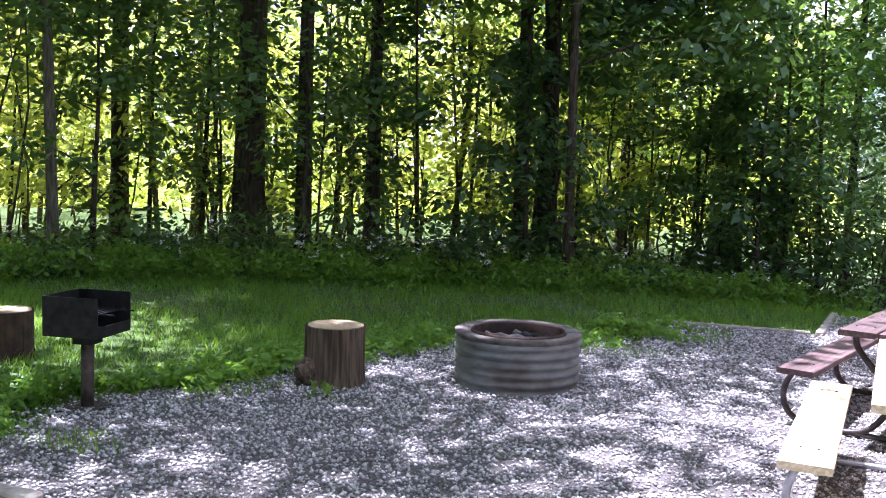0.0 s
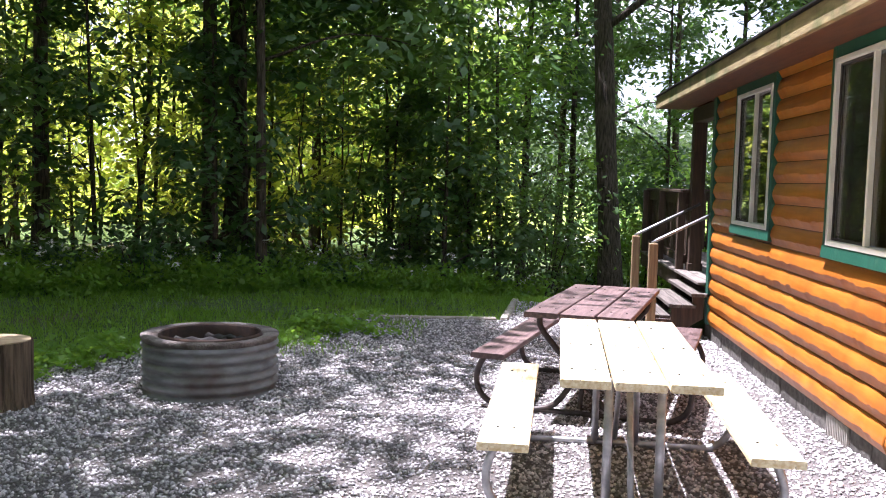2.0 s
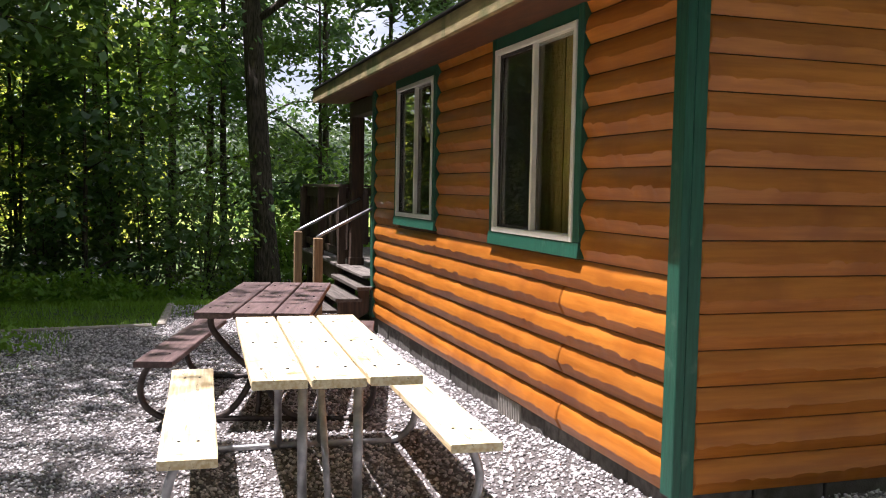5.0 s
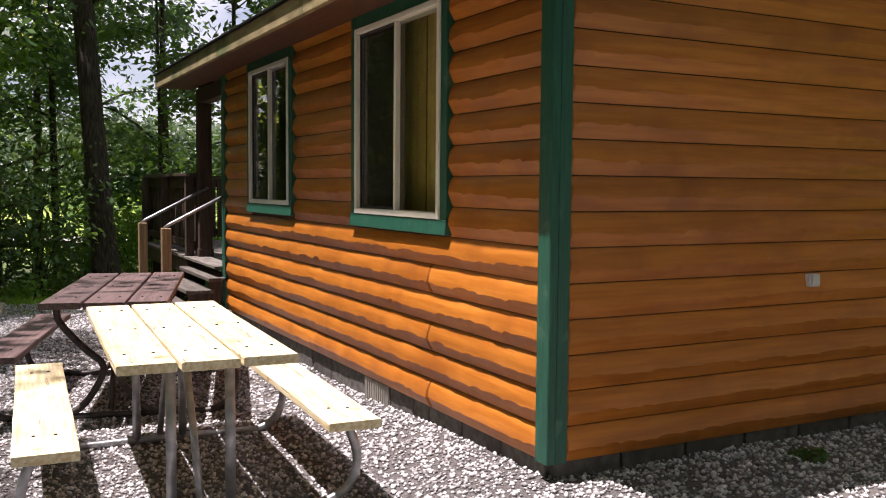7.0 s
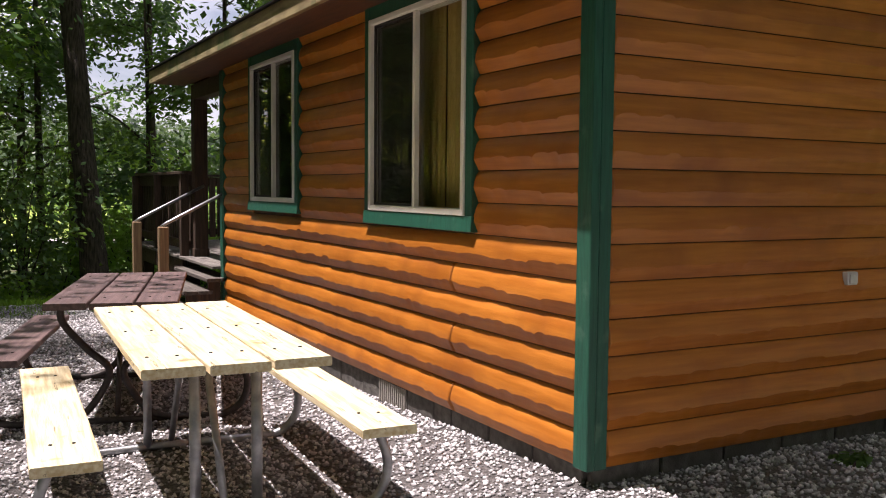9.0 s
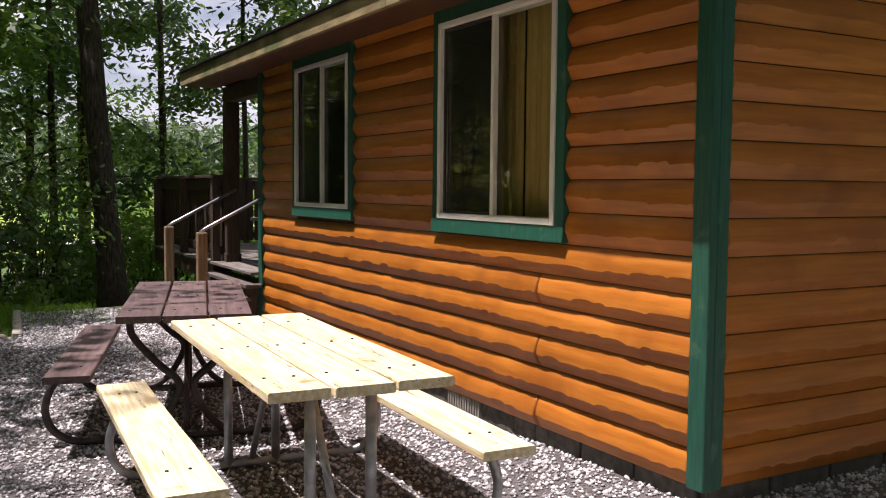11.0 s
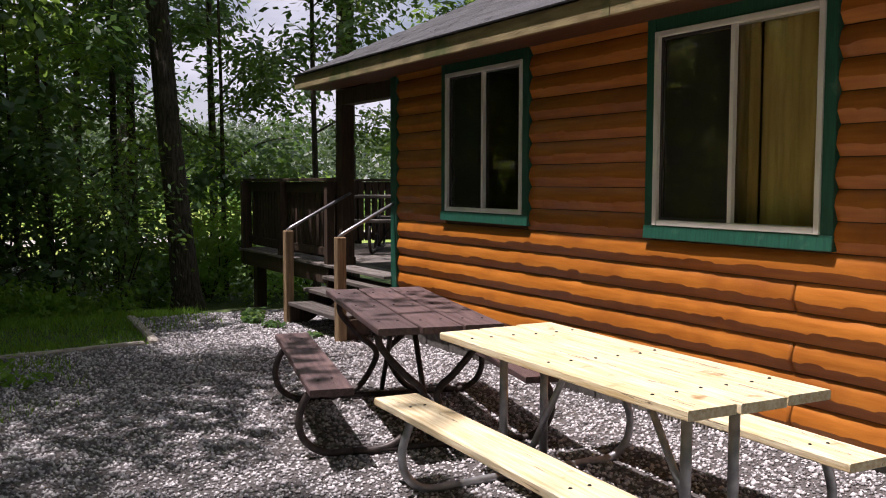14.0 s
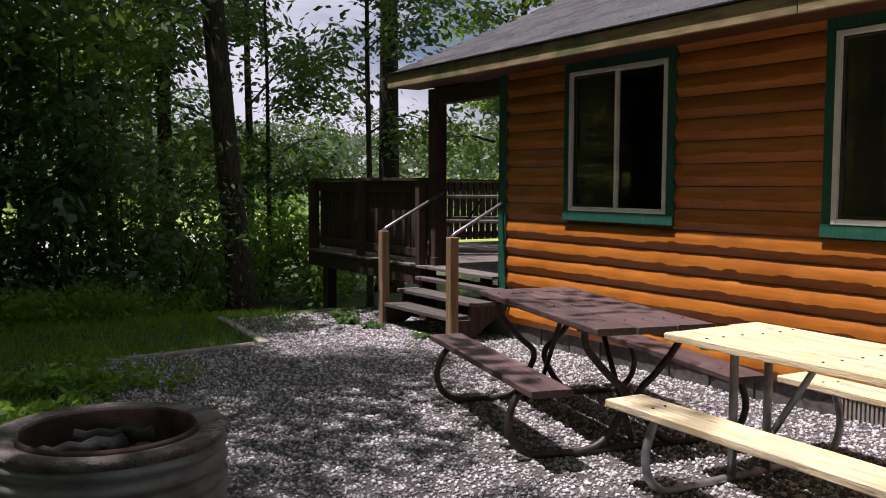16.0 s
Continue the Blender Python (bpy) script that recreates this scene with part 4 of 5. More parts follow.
def tree(x, y, dia, height, crown_from, crown_r, count, material, lean=(0, 0), bark=None, label="", leaf=0.085, seed=0, skew=(0, 0), limbs=9, sides=12):
    rnd, rng = random.Random(seed), np.random.default_rng(seed)
    z0 = ground_height(x, y) - 0.08
    t = thing("tree", pose(x, y, z0), label or "tall broadleaf tree with dark furrowed bark", "tree", "trees at the edge of the woods")
    line, radii = [], []
    for i in range(13):
        k = i / 12
        line.append(Vector((lean[0] * k * height + 0.12 * dia * 4 * noise.noise((k * 3, seed, 0)) * k, lean[1] * k * height + 0.5 * dia * noise.noise((k * 3, seed, 9)) * k, k * height)))
        flare = 1 + 0.55 * max(0, 1 - k * height / 0.7) ** 2
        radii.append(max(0.012, dia / 2 * flare * (1 - 0.8 * k)))
    bm = bmesh.new()
    if height > 4:
        line.insert(1, line[0].lerp(line[1], 0.25))
        radii.insert(1, dia / 2 * 1.12)
    add_tube(bm, line, radii, sides, 0.06, rnd)
    clumps = []
    for i in range(limbs):
        k = crown_from + (0.97 - crown_from) * (i + rnd.random()) / limbs
        p = Vector((lean[0] * k * height, lean[1] * k * height, k * height))
        a = i * 2.4 + rnd.uniform(-0.5, 0.5)
        ln = crown_r * (0.55 + 0.5 * rnd.random()) * (1.1 - 0.55 * (k - crown_from) / (1 - crown_from + 1e-6))
        tip = p + Vector((math.cos(a) * ln + skew[0], math.sin(a) * ln + skew[1], ln * rnd.uniform(0.0, 0.45)))
        mid = p.lerp(tip, 0.5) + Vector((0, 0, 0.12 * ln))
        lr = max(0.008, dia * 0.5 * (1 - 0.8 * k) * 0.45)
        add_tube(bm, smooth_line([p, mid, tip], 3), [lr * q for q in (1, 0.9, 0.75, 0.6, 0.45, 0.3, 0.18)], 5)
        for q in (0.35, 0.55, 0.75, 0.92, 1.05):
            b = p.lerp(tip, q)
            for _ in range(3):
                clumps.append(b + Vector((rnd.gauss(0, 0.16 * ln), rnd.gauss(0, 0.16 * ln), rnd.gauss(0, 0.11 * ln))))
    bmesh.ops.recalc_face_normals(bm, faces=bm.faces)
    part("trunk", bm, bark or M_BARK, t, smooth=True)
    per = max(4, count // len(clumps))
    pts = clump_points(rng, [tuple(c) for c in clumps], per, 0.16 * crown_r ** 0.7)
    ob = leaves("crown", pts, leaf, material, t, seed=seed)
    tagged(ob, "loose crown of green leaves")
    return t


TREES = [  # x, y, diameter, height, crown start, crown radius, leaves, lean
    (-12.0, 5.3, 0.17, 13, 0.42, 3.0, 5000, (-0.03, 0.0)),
    (-14.3, 9.0, 0.34, 17, 0.3, 3.6, 7000, (0.005, 0)),
    (-10.85, 8.2, 0.52, 20, 0.34, 4.4, 11000, (0.006, 0.0), (1.8, -2.4)),
    (-10.0, 8.5, 0.27, 18, 0.32, 3.4, 7000, (0.004, 0)),
    (-9.1, 9.2, 0.24, 17, 0.34, 3.2, 7000, (0.0, 0), (0.8, -2.4)),
    (-6.62, 10.75, 0.33, 17, 0.22, 3.8, 12000, (0.004, 0), (-1.7, -2.6)),
    (-6.98, 10.5, 0.28, 15, 0.35, 3.2, 7000, (-0.004, 0), (-1.3, -3.4)),
    (-5.68, 8.95, 0.16, 11, 0.25, 2.6, 5000, (-0.012, 0)),
    (-4.5, 17.6, 0.60, 16, 0.22, 3.4, 6000, (0.0, 0)),
    (-6.6, 16.5, 0.24, 12, 0.2, 2.6, 4000, (0.012, 0)),
    (-0.3, 12.5, 0.42, 19, 0.20, 4.6, 15000, (-0.055, 0.11), (-0.4, -1.8)),
    (0.0, 18.0, 0.24, 13, 0.2, 2.8, 2400, (0.0, 0)),
    (-1.9, 16.2, 0.2, 12, 0.2, 2.8, 3800, (0.01, 0)),
    (-3.2, 13.8, 0.18, 11, 0.3, 2.6, 3500, (0.0, 0)),
    (0.6, 22.0, 0.26, 14, 0.25, 3.0, 2000, (0.0, 0)),
    (-3.4, 21.5, 0.26, 12, 0.2, 2.8, 3000, (0.0, 0)),
    (3.31, 14.33, 0.44, 19, 0.42, 4.0, 7000, (0.0, 0)),
    (1.5, 17.2, 0.20, 11, 0.16, 2.7, 4600, (0.0, 0)),
    (-1.0, 18.6, 0.22, 12, 0.14, 2.8, 5200, (0.01, 0)),
    (-0.9, 14.9, 0.16, 10, 0.16, 2.5, 3600, (-0.01, 0)),
]
# Leaf copies are picked per tree, so their colours carry light and shade.
for i, (x, y, d, h, cf, cr, n, ln, *sk) in enumerate(TREES):
    tree(x, y, d, h, cf, cr, int(n * 1.15), M_LEAF_Y if i == 8 else M_LEAF_LIT if i in (9, 12, 13) else M_LEAF_D if i in (2, 5, 10, 11, 14, 17, 18, 19) else M_LEAF, ln, M_BARK_PALE if i == 0 else M_BARK, leaf=0.092, seed=i + 1, skew=sk[0] if sk else (0, 0),
         label="slim pale-barked tree leaning at the wood's edge" if i == 0 else "")
tree(0.96, 14.6, 0.11, 7.5, 0.25, 1.8, 4200, M_LEAF, (-0.012, 0), seed=31, label="slender young tree in front of the meadow", leaf=0.065, limbs=8)
tree(1.79, 12.2, 0.12, 9, 0.3, 2.0, 4800, M_LEAF, (-0.01, 0), seed=32, label="slender young tree beside the deck", leaf=0.065, limbs=8)

# ---- woods ----
EDGE = [(-15.5, -1.5), (-13.2, 2.2), (-11.2, 4.8), (-9.2, 6.6), (-7.3, 7.9), (-5.2, 8.9), (-3.2, 9.9), (-1.6, 11.3)]


def edge_point(s, d):
    """A place s (0 to 1) along the edge of the woods and d metres into them."""
    k = s * (len(EDGE) - 1)
    i = min(int(k), len(EDGE) - 2)
    a, b = Vector(EDGE[i]), Vector(EDGE[i + 1])
    p = a.lerp(b, k - i)
    n = Vector((-(b - a).y, (b - a).x)).normalized().lerp(Vector((-0.25, 0.97)), 0.35).normalized()
    return p.x + n.x * d, p.y + n.y * d


def shrub(x, y, h, r, count, material, seed, leaf=0.052, label="dense green shrub in the undergrowth"):
    rnd, rng = random.Random(seed), np.random.default_rng(seed)
    t = thing("shrub", pose(x, y, ground_height(x, y) - 0.03), label, "shrub", "shrubs along the woods")
    bm, clumps = bmesh.new(), []
    for i in range(7):
        a = i * 0.9 + rnd.random()
        tip = Vector((math.cos(a) * r * rnd.uniform(0.3, 0.9), math.sin(a) * r * rnd.uniform(0.3, 0.9), h * rnd.uniform(0.55, 1.0)))
        mid = tip * 0.5 + Vector((rnd.gauss(0, 0.06), rnd.gauss(0, 0.06), 0.08 * h))
        add_tube(bm, smooth_line([(0, 0, 0), mid, tip], 3), [0.014 * q for q in (1, 0.9, 0.8, 0.7, 0.55, 0.4, 0.25)], 5)
        for q in (0.3, 0.5, 0.68, 0.85, 1.0):
            b = tip * q
            clumps += [tuple(b + Vector((rnd.gauss(0, 0.22 * r), rnd.gauss(0, 0.22 * r), rnd.gauss(0, 0.1 * h)))) for _ in range(2)]
    part("stem", bm, M_BARK, t, smooth=True)
    pts = clump_points(rng, clumps, max(4, int(count * 1.7) // len(clumps)), 0.17 * (max(r, 0.6) if r > 0.3 else r))
    pts[:, 2] = np.maximum(pts[:, 2], 0.04)
    leaves("foliage", pts, leaf, material, t, seed=seed)


def build_woods():
    rnd = random.Random(77)
    # saplings among the tall trees
    for i in range(58):
        s = (i + rnd.random()) / 58
        d = 0.6 + 9.5 * rnd.random() ** 1.3
        x, y = edge_point(s, d)
        h = rnd.uniform(3.5, 7.5)
        # saplings farther in get the leaf colour that imitates backlight
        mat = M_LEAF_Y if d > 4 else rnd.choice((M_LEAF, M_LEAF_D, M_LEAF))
        tree(x, y, rnd.uniform(0.05, 0.11), h, 0.12, rnd.uniform(1.0, 1.8), 1200, mat, (rnd.uniform(-0.06, 0.06), rnd.uniform(-0.04, 0.04)),
             leaf=0.08, seed=200 + i, limbs=10, sides=7, label="thin sapling crowded among the woods")
    # shrubs at the edge
    for i in range(22):
        s = (i + rnd.random()) / 22
        x, y = edge_point(s, rnd.uniform(0.2, 1.8))
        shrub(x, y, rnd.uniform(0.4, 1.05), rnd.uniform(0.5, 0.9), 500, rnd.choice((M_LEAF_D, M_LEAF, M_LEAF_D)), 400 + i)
    # shrubs below the deck, sunlight put into their leaf colour
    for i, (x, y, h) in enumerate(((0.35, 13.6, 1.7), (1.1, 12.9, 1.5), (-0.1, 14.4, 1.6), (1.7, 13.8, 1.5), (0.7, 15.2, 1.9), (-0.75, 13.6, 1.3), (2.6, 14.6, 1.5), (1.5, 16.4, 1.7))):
        shrub(x, y, h, 0.95, 1000, M_LEAF_LIT, 460 + i, 0.055, "green shrub below the deck, leaf colour brightened as if sunlit")
    # dark shrubs beside the large tree
    for i, (x, y, h) in enumerate(((-1.5, 11.9, 2.2), (-2.3, 11.6, 2.8), (-3.0, 11.9, 3.2), (-3.8, 11.6, 2.8), (-1.9, 13.2, 3.4), (-2.9, 13.6, 3.6), (-1.2, 14.2, 2.8))):
        shrub(x, y, h, 1.3, 750, M_LEAF, 480 + i, 0.058, "tall dark shrub in the shade of the trees")
    rng = np.random.default_rng(12)
    # low weeds along the edge
    pts = []
    while len(pts) < 900:
        x, y = edge_point(rnd.random(), -0.35 + 2.6 * rnd.random() ** 1.2)
        pts.append((x, y, ground_height(x, y) + rnd.uniform(0.02, 0.36)))
    c = clump_points(rng, pts, 44, 0.14)
    c[:, 2] = np.maximum(c[:, 2], np.array([ground_height(a, b) for a, b in c[:, :2]]) + 0.02)
    tagged(leaves("undergrowth", c, 0.046, M_GRASS, flat=0.15, seed=3), "low leafy weeds along the edge of the woods", "undergrowth", kind="stuff")
    pts = [edge_point(rnd.random(), rnd.uniform(-0.2, 0.8)) for _ in range(130)]
    c = clump_points(rng, [(x, y, ground_height(x, y) + rnd.uniform(0.3, 0.75)) for x, y in pts], 7, 0.04)
    tagged(leaves("wildflowers", c, 0.032, M_FLOWER, flat=1.0, seed=4), "small white wildflowers in the weeds", "flowers", kind="stuff")
    # deep woods: trunks and leaves
    bm = bmesh.new()
    for i in range(230):
        x, y = edge_point(rnd.random() * 0.97, rnd.uniform(2, 22))
        r = rnd.choice((0.015, 0.02, 0.025, 0.03, 0.04, 0.06))
        z = ground_height(x, y) - 0.1
        lx, ly = rnd.gauss(0, 0.7), rnd.gauss(0, 0.5)
        tall = rnd.uniform(2.5, 6) if r < 0.05 else 13
        add_tube(bm, [Vector((x + lx * k + (0.12 + 2 * r) * math.sin(k * 6 + i), y + ly * k, z + k * tall)) for k in (0, 0.25, 0.5, 0.75, 1)], [r, r * 0.9, r * 0.75, r * 0.6, r * 0.3], 6)
    tagged(link_mesh("distant_trunks", bm, M_BARK, True), "thin dark trunks deep in the woods", "trunks", kind="stuff")
    pts = []
    while len(pts) < 1000:
        s, d = rnd.random() * 0.96, rnd.uniform(7, 26)
        x, y = edge_point(s, d)
        h = rnd.random() ** 0.9 * 9
        if h > 1.6 or rnd.random() < 0.8:
            pts.append((x, y, ground_height(x, y) + h + 0.2))
    # the backlit look comes from the bright yellow leaf colour
    tagged(leaves("deep_foliage", clump_points(rng, pts, 44, 0.40), 0.10, M_LEAF_Y, seed=5), "yellow leaves deep in the woods, coloured as if backlit", "foliage", kind="stuff")
    # crowns closing the woods above
    pts = []
    while len(pts) < 860:
        s, d = rnd.random() * 0.97, rnd.uniform(0.5, 6)
        x, y = edge_point(s, d)
        h = rnd.uniform(2.6, 8.5)
        if noise.noise((x * 0.3, y * 0.3, h * 0.35 + 9)) > (-0.05 if s < 0.62 else 0.12):
            pts.append((x, y, h))
    tagged(leaves("woodland_canopy", clump_points(rng, pts, 44, 0.36), 0.098, M_LEAF, seed=6), "dense green leaves of the woodland canopy", "foliage", kind="stuff")
    # unseen tall crowns added above the edge of the woods to block sky light
    pts = []
    while len(pts) < 200:
        s, d = rnd.random() * 0.24, rnd.uniform(2.5, 8.5)
        x, y = edge_point(s, d)
        h = rnd.uniform(8.0, 19)
        if noise.noise((x * 0.25, y * 0.25, h * 0.3 + 4)) > -0.2:
            pts.append((x, y, h))
    tagged(leaves("shading_crowns", clump_points(rng, pts, 60, 0.65), 0.15, M_LEAF, seed=12), "high leafy crowns added out of view to shade the woods", "foliage", kind="stuff")
    # bushes and trees beyond the woods, sunlight put into their yellow leaf colour
    pts = []
    for _ in range(1500):
        a, rr = rnd.uniform(-1.45, 0.03), rnd.uniform(37, 47)
        pts.append((math.sin(a) * rr - 4, math.cos(a) * rr, -1.2 + rnd.random() * 10))
    for _ in range(520):
        a, rr = rnd.uniform(-1.5, 0.03), rnd.uniform(31, 40)
        pts.append((math.sin(a) * rr - 4, math.cos(a) * rr, -1.0 + rnd.random() * 1.6))
    tagged(leaves("sunlit_woods", clump_points(rng, pts, 26, 0.75), 0.28, M_LEAF_Y, seed=11), "yellow-green trees beyond the dark woods, lightened to look sunlit", "foliage", kind="stuff")
    # woods added behind the viewer and beyond the cabin to block low sky light
    pts = []
    for _ in range(3600):
        a = rnd.uniform(-3.5, 0.5)
        rr = rnd.uniform(17, 26)
        pts.append((math.cos(a) * rr, math.sin(a) * rr - 3, rnd.uniform(0.6, 25 if a < -2.3 or a > -0.6 else 20)))
    tagged(leaves("sky_blocking_woods", clump_points(rng, pts, 16, 0.9), 0.40, M_LEAF_D, seed=7), "leafy trees added round the far side to block sky light", "foliage", kind="stuff")


M_FLOWER = surface("white_petal", (0.7, 0.7, 0.66), (0.8, 0.8, 0.76), 20, 0.6, 0)
build_woods()
# tall trees added out of view, their crowns spread over the yard to shade it
tree(-10.4, -0.6, 0.42, 18, 0.42, 2.8, 1300, M_LEAF, seed=51, leaf=0.15, skew=(1.7, 1.2), limbs=13, label="unseen tall tree added to dapple the gravel yard")
tree(-9.7, 1.2, 0.40, 19, 0.40, 3.5, 1700, M_LEAF, seed=52, leaf=0.15, skew=(0.7, 2.8), limbs=14, label="unseen tall tree added to dapple the gravel yard")
tree(-9.0, -7.5, 0.36, 16, 0.45, 3.6, 5000, M_LEAF, seed=53, leaf=0.11, skew=(1.0, 0.8), limbs=11, label="unseen tall tree added to dapple the gravel yard")


# unseen trees added south of the yard to cut down sky light
tree(0.6, -11.5, 0.40, 16, 0.45, 3.8, 4800, M_LEAF, seed=54, leaf=0.12, skew=(0.0, 0.8), limbs=13, label="unseen tall tree added behind the yard to block sky light")
tree(6.2, -10.5, 0.36, 15, 0.4, 3.6, 4500, M_LEAF, seed=55, leaf=0.12, skew=(-0.6, 1.0), limbs=12, label="unseen tall tree added behind the yard to block sky light")
tree(-3.4, -10.0, 0.36, 15, 0.4, 3.6, 6000, M_LEAF, seed=56, leaf=0.12, limbs=12, label="unseen tall tree added behind the yard to block sky light")
# more trees added round yard and cabin, with dense crowns to block the sky
for i, (x, y, h) in enumerate(((-7.6, -6.0, 17), (8.6, -3.5, 19), (8.2, 2.5, 18), (9.0, 8.5, 17), (12.5, 5.0, 20), (11.5, -1.0, 20), (-12.5, -5.0, 18))):
    tree(x, y, 0.42, h, 0.38, 4.6, 5200, M_LEAF_D, seed=70 + i, leaf=0.2, skew=(0.0, 1.4 if y < -6 else 0.0), limbs=14, label="tall leafy tree added round the yard to block sky light")


# ---- distance ----
def build_distance():
    rnd, rng = random.Random(9), np.random.default_rng(9)
    xs, ys = np.arange(-130, 161, 3.0), np.arange(8, 221, 3.0)
    v = [(x, y, ground_height(x, y) + 0.07) for y in ys for x in xs]
    f = []
    for b, y in enumerate(ys[:-1]):
        for a, x in enumerate(xs[:-1]):
            if y > np.interp(x, (-60, -28, -16, -6, 14, 60, 160), (8, 18, 28, 31, 19, 24, 60)):
                f.append((b * len(xs) + a, b * len(xs) + a + 1, (b + 1) * len(xs) + a + 1, (b + 1) * len(xs) + a))
    tagged(raw_mesh("meadow", v, f, M_MEADOW, smooth=True), "sunlit yellow-green meadow beyond the woods", "meadow", kind="structure")
    bm = bmesh.new()
    vs = [bm.verts.new((x, y, -1.0 + 0.22)) for x, y in ((-8, 33), (20, 33), (70, 44), (70, 48), (20, 37.5), (-8, 37))]
    bm.faces.new(vs)
    tagged(link_mesh("far_road", bm, M_FARROAD), "pale gravel road crossing the meadow", "road", kind="structure")
    pts = []
    for _ in range(1700):
        a = rnd.uniform(0.35, 1.75)
        rr = rnd.uniform(95, 190)
        x, y = math.cos(a) * rr, math.sin(a) * rr
        pts.append((x, y, -1 + rnd.random() ** 0.8 * (8 + 5 * noise.noise((x * 0.04, y * 0.04, 0)) + (rr - 95) * 0.07)))
    tagged(leaves("far_woods", clump_points(rng, pts, 70, 1.3), 0.42, M_FAR, seed=8), "distant wooded hills beyond the meadow", "woods", kind="stuff")
    pts = []
    for _ in range(160):
        x = rnd.uniform(2, 40)
        y = rnd.uniform(46, 62)
        pts.append((x, y, -1.1 + rnd.random() * 2.6))
    tagged(leaves("far_bushes", clump_points(rng, pts, 40, 0.7), 0.22, M_LEAF, seed=10), "sunlit bushes at the edge of the meadow", "bushes", kind="stuff")
    # leafy tree behind the porch
    tree(7.4, 15.5, 0.3, 9, 0.2, 2.8, 6000, M_LEAF, seed=61, leaf=0.10, limbs=12, label="leafy tree behind the porch")


build_distance()


# ---- grass and gravel ----
def build_grass():
    rng = np.random.default_rng(21)
    x, y = rng.uniform(-14, -1.2, 190000), rng.uniform(-2.5, 11.5, 190000)
    d = in_pad(x, y)
    ex, ey = np.array([e[0] for e in EDGE]), np.array([e[1] for e in EDGE])
    front = y < np.interp(x, ex, ey) + 0.5
    patch = np.array([noise.noise((a * 0.8, b * 0.8, 2)) for a, b in zip(x, y)])
    keep = front & ((d < -0.02) | ((d < 0.5) & (x < -3.6) & (patch > 0.25) & (rng.random(len(x)) < 0.35)) | ((d < 0.9) & (x < -3.0) & (y > 3.9) & (y < 6.2) & (patch > 0.0) & (rng.random(len(x)) < 0.5))
                    | ((x > -2.05) & (y > 7.2) & (y < 8.3) & (rng.random(len(x)) < 0.25)))
    keep |= ((x + 6.15) / 0.45) ** 2 + ((y + 0.12) / 0.22) ** 2 < rng.random(len(x)) ** 0.5
    keep &= rng.random(len(x)) < np.clip(0.62 + 0.8 * patch, 0.12, 1)
    x, y, patch = x[keep], y[keep], patch[keep]
    n = len(x)
    z = np.array([ground_height(a, b) for a, b in zip(x, y)]) - 0.015
    h = rng.uniform(0.03, 0.095, n) * (1 + 0.9 * np.clip(patch, 0, 1))
    a = rng.uniform(0, math.tau, n)
    w = rng.uniform(0.004, 0.009, n)
    bend = rng.normal(size=(n, 2)) * 0.4 * h[:, None]
    p = np.stack([x, y, z], -1)
    side = np.stack([np.cos(a) * w, np.sin(a) * w, np.zeros(n)], -1)
    top = p + np.concatenate([bend, h[:, None]], 1)
    v = np.stack([p - side, p + side, top], 1).reshape(-1, 3)
    tagged(raw_mesh("grass", v, np.arange(3 * n).reshape(n, 3), M_GRASS), "short green lawn grass growing into the gravel", "grass", kind="stuff")


def build_edge_weeds():
    """Broad-leaved weeds where the lawn meets the gravel."""
    rnd, rng = random.Random(31), np.random.default_rng(31)
    pts = []
    edge = PAD[8:22]
    while len(pts) < 420:
        i = rnd.randrange(len(edge) - 1)
        a, b = Vector(edge[i]), Vector(edge[i + 1])
        p = a.lerp(b, rnd.random())
        x, y = p.x + rnd.gauss(-0.1, 0.22), p.y + rnd.gauss(0.05, 0.22)
        if noise.noise((x * 1.3, y * 1.3, 6)) > -0.1 and math.hypot(x + 6.35, y - 0.4) > 0.6:
            pts.append((x, y, ground_height(x, y) + rnd.uniform(0.02, 0.10)))
    tagged(leaves("edge_weeds", clump_points(rng, pts, 22, 0.055), 0.036, M_GRASS, flat=0.7, seed=32), "broad-leaved weeds where lawn meets gravel", "weeds", kind="stuff")


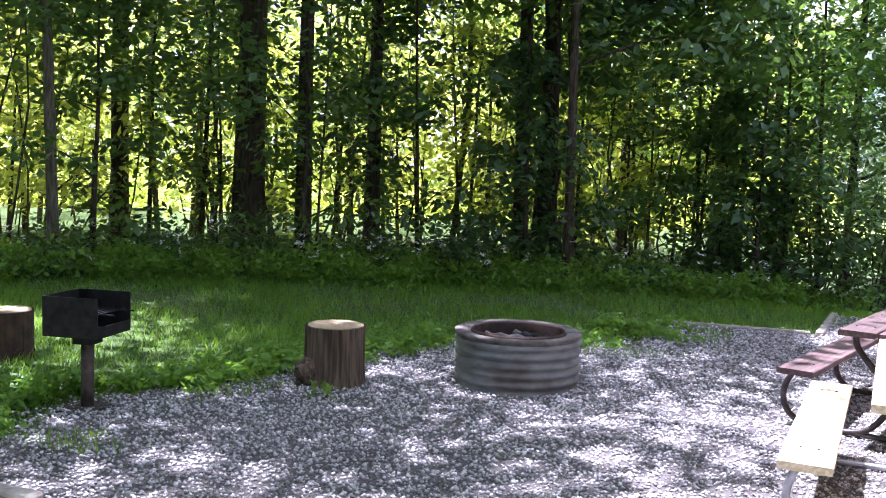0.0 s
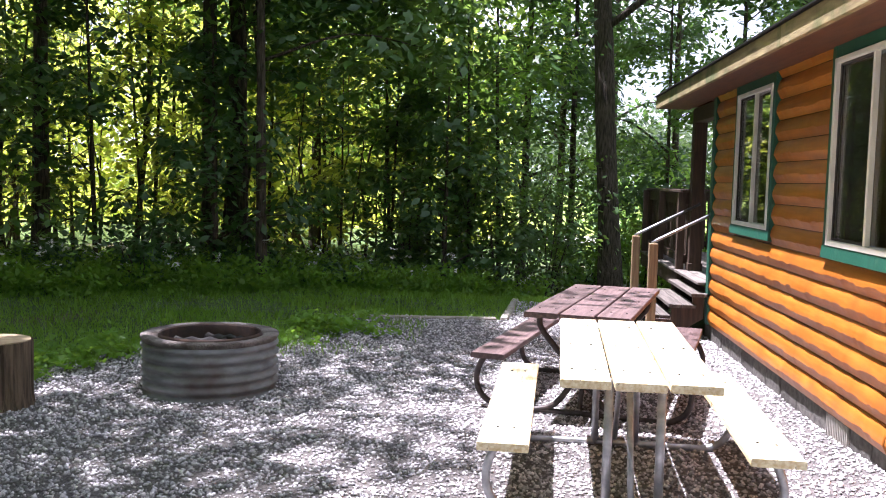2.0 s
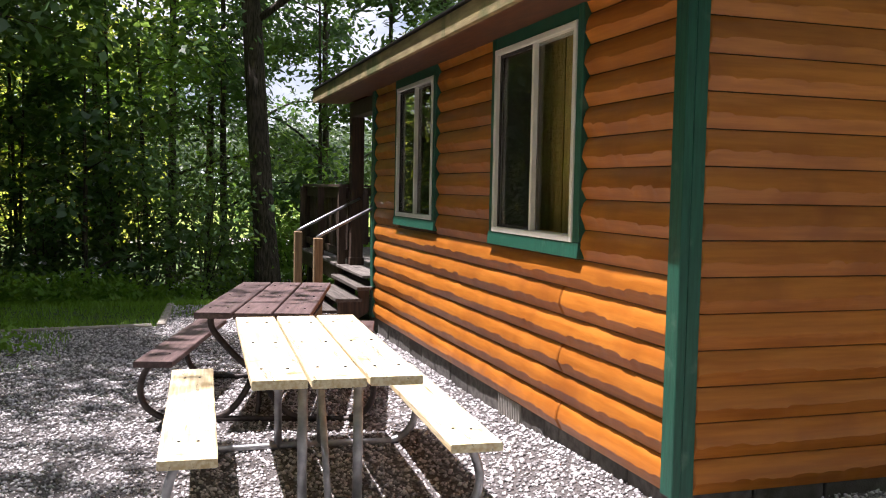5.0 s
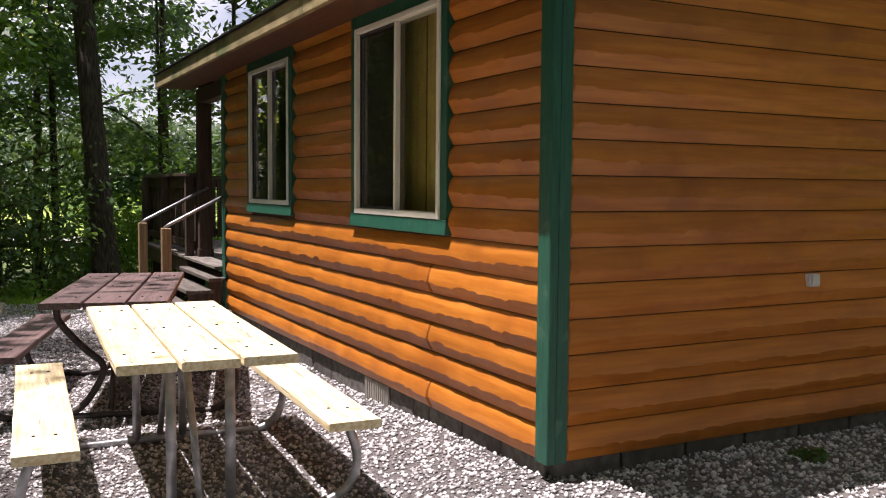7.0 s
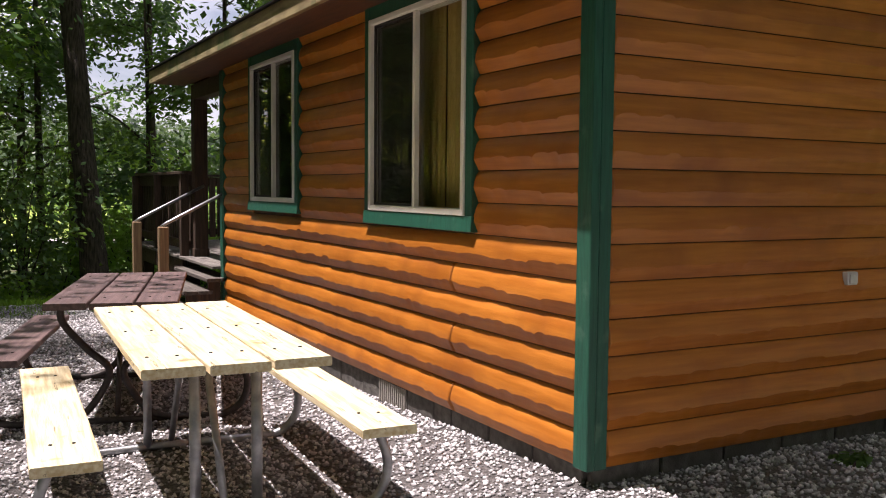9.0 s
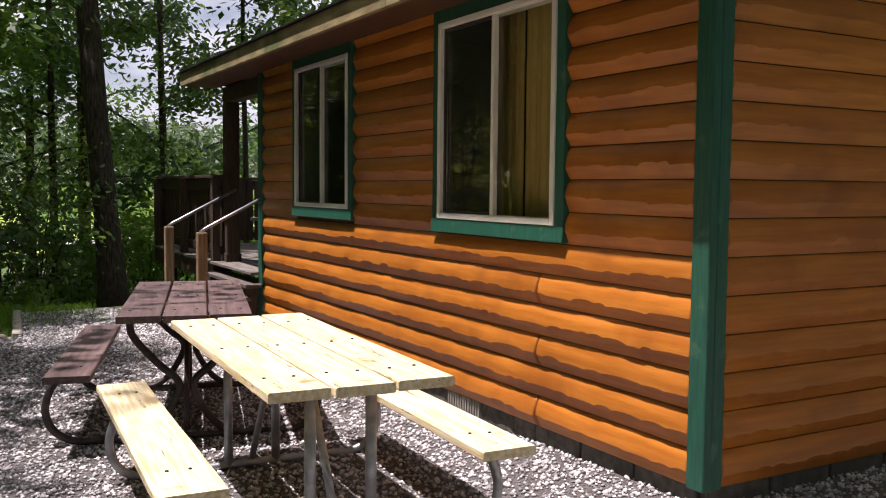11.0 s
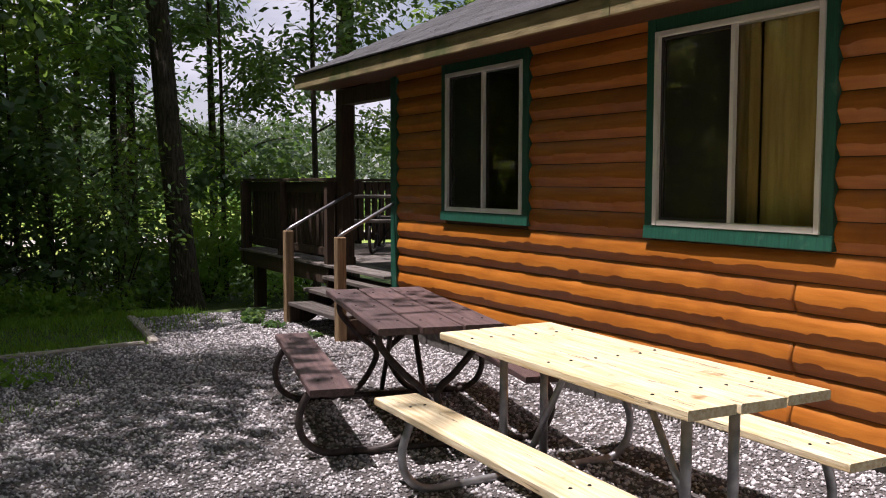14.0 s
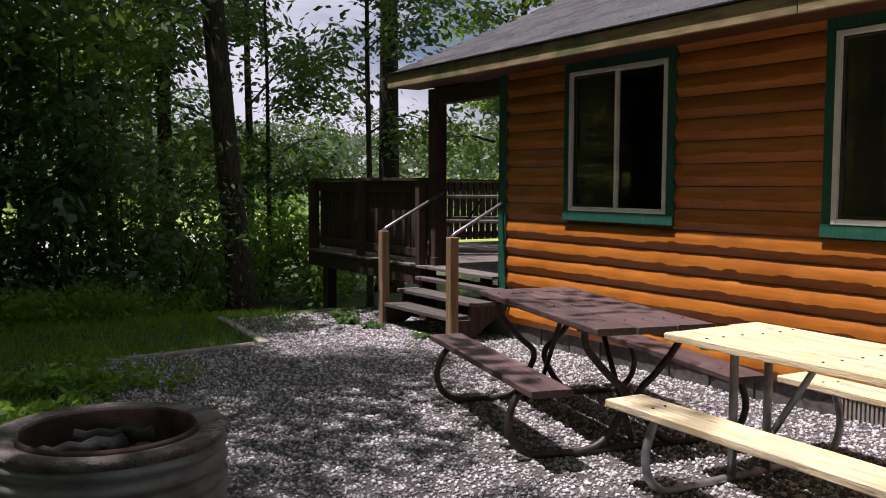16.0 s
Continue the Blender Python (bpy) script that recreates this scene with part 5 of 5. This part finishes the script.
def build_gravel():
    rng = np.random.default_rng(22)
    x, y = rng.uniform(-6.9, 2.6, 145000), rng.uniform(-1.6, 8.3, 145000)
    d = in_pad(x, y)
    keep = (d > 0.02) | ((d > -0.25) & (x < -3) & (rng.random(len(x)) < 0.25))
    x, y = x[keep], y[keep]
    n = len(x)
    z = np.array([0.004 + 0.010 * noise.noise((a * 1.3, b * 1.3, 9)) + 0.005 * noise.noise((a * 7, b * 7, 4)) + ground_height(a, b) for a, b in zip(x, y)])
    base = np.array([(1, 0, 0), (0, 1, 0), (-1, 0, 0), (0, -1, 0), (0, 0, 1), (0, 0, -1)], float)
    faces = np.array([(0, 1, 4), (1, 2, 4), (2, 3, 4), (3, 0, 4), (1, 0, 5), (2, 1, 5), (3, 2, 5), (0, 3, 5)])
    r = (0.0065 + 0.012 * rng.random((n, 1, 1)) ** 1.5) * rng.uniform(0.65, 1.3, (n, 6, 1))
    q = base[None] * r
    ax, az = rng.uniform(0, math.tau, n), rng.uniform(0, math.tau, n)
    q = np.stack([q[..., 0], q[..., 1] * np.cos(ax)[:, None] - q[..., 2] * np.sin(ax)[:, None], q[..., 1] * np.sin(ax)[:, None] + q[..., 2] * np.cos(ax)[:, None]], -1)
    q = np.stack([q[..., 0] * np.cos(az)[:, None] - q[..., 1] * np.sin(az)[:, None], q[..., 0] * np.sin(az)[:, None] + q[..., 1] * np.cos(az)[:, None], q[..., 2] * 0.8], -1)
    v = (q + np.stack([x, y, z + 0.004], -1)[:, None]).reshape(-1, 3)
    f = (faces[None] + (np.arange(n) * 6)[:, None, None]).reshape(-1, 3)
    tagged(raw_mesh("loose_gravel", v, f, M_STONE), "loose crushed grey stones covering the yard", "gravel", kind="stuff")


for i, (x, y, h, r) in enumerate(((-0.86, 6.95, 0.10, 0.09), (-0.95, 7.35, 0.14, 0.12), (-0.74, 6.2, 0.08, 0.08), (1.35, -0.32, 0.09, 0.08), (2.15, -0.3, 0.13, 0.1), (-0.8, 7.8, 0.13, 0.13))):
    shrub(x, y, h, r, 160, M_LEAF, 600 + i, 0.03, "small leafy weed growing in the gravel")
build_grass()
build_edge_weeds()
build_gravel()
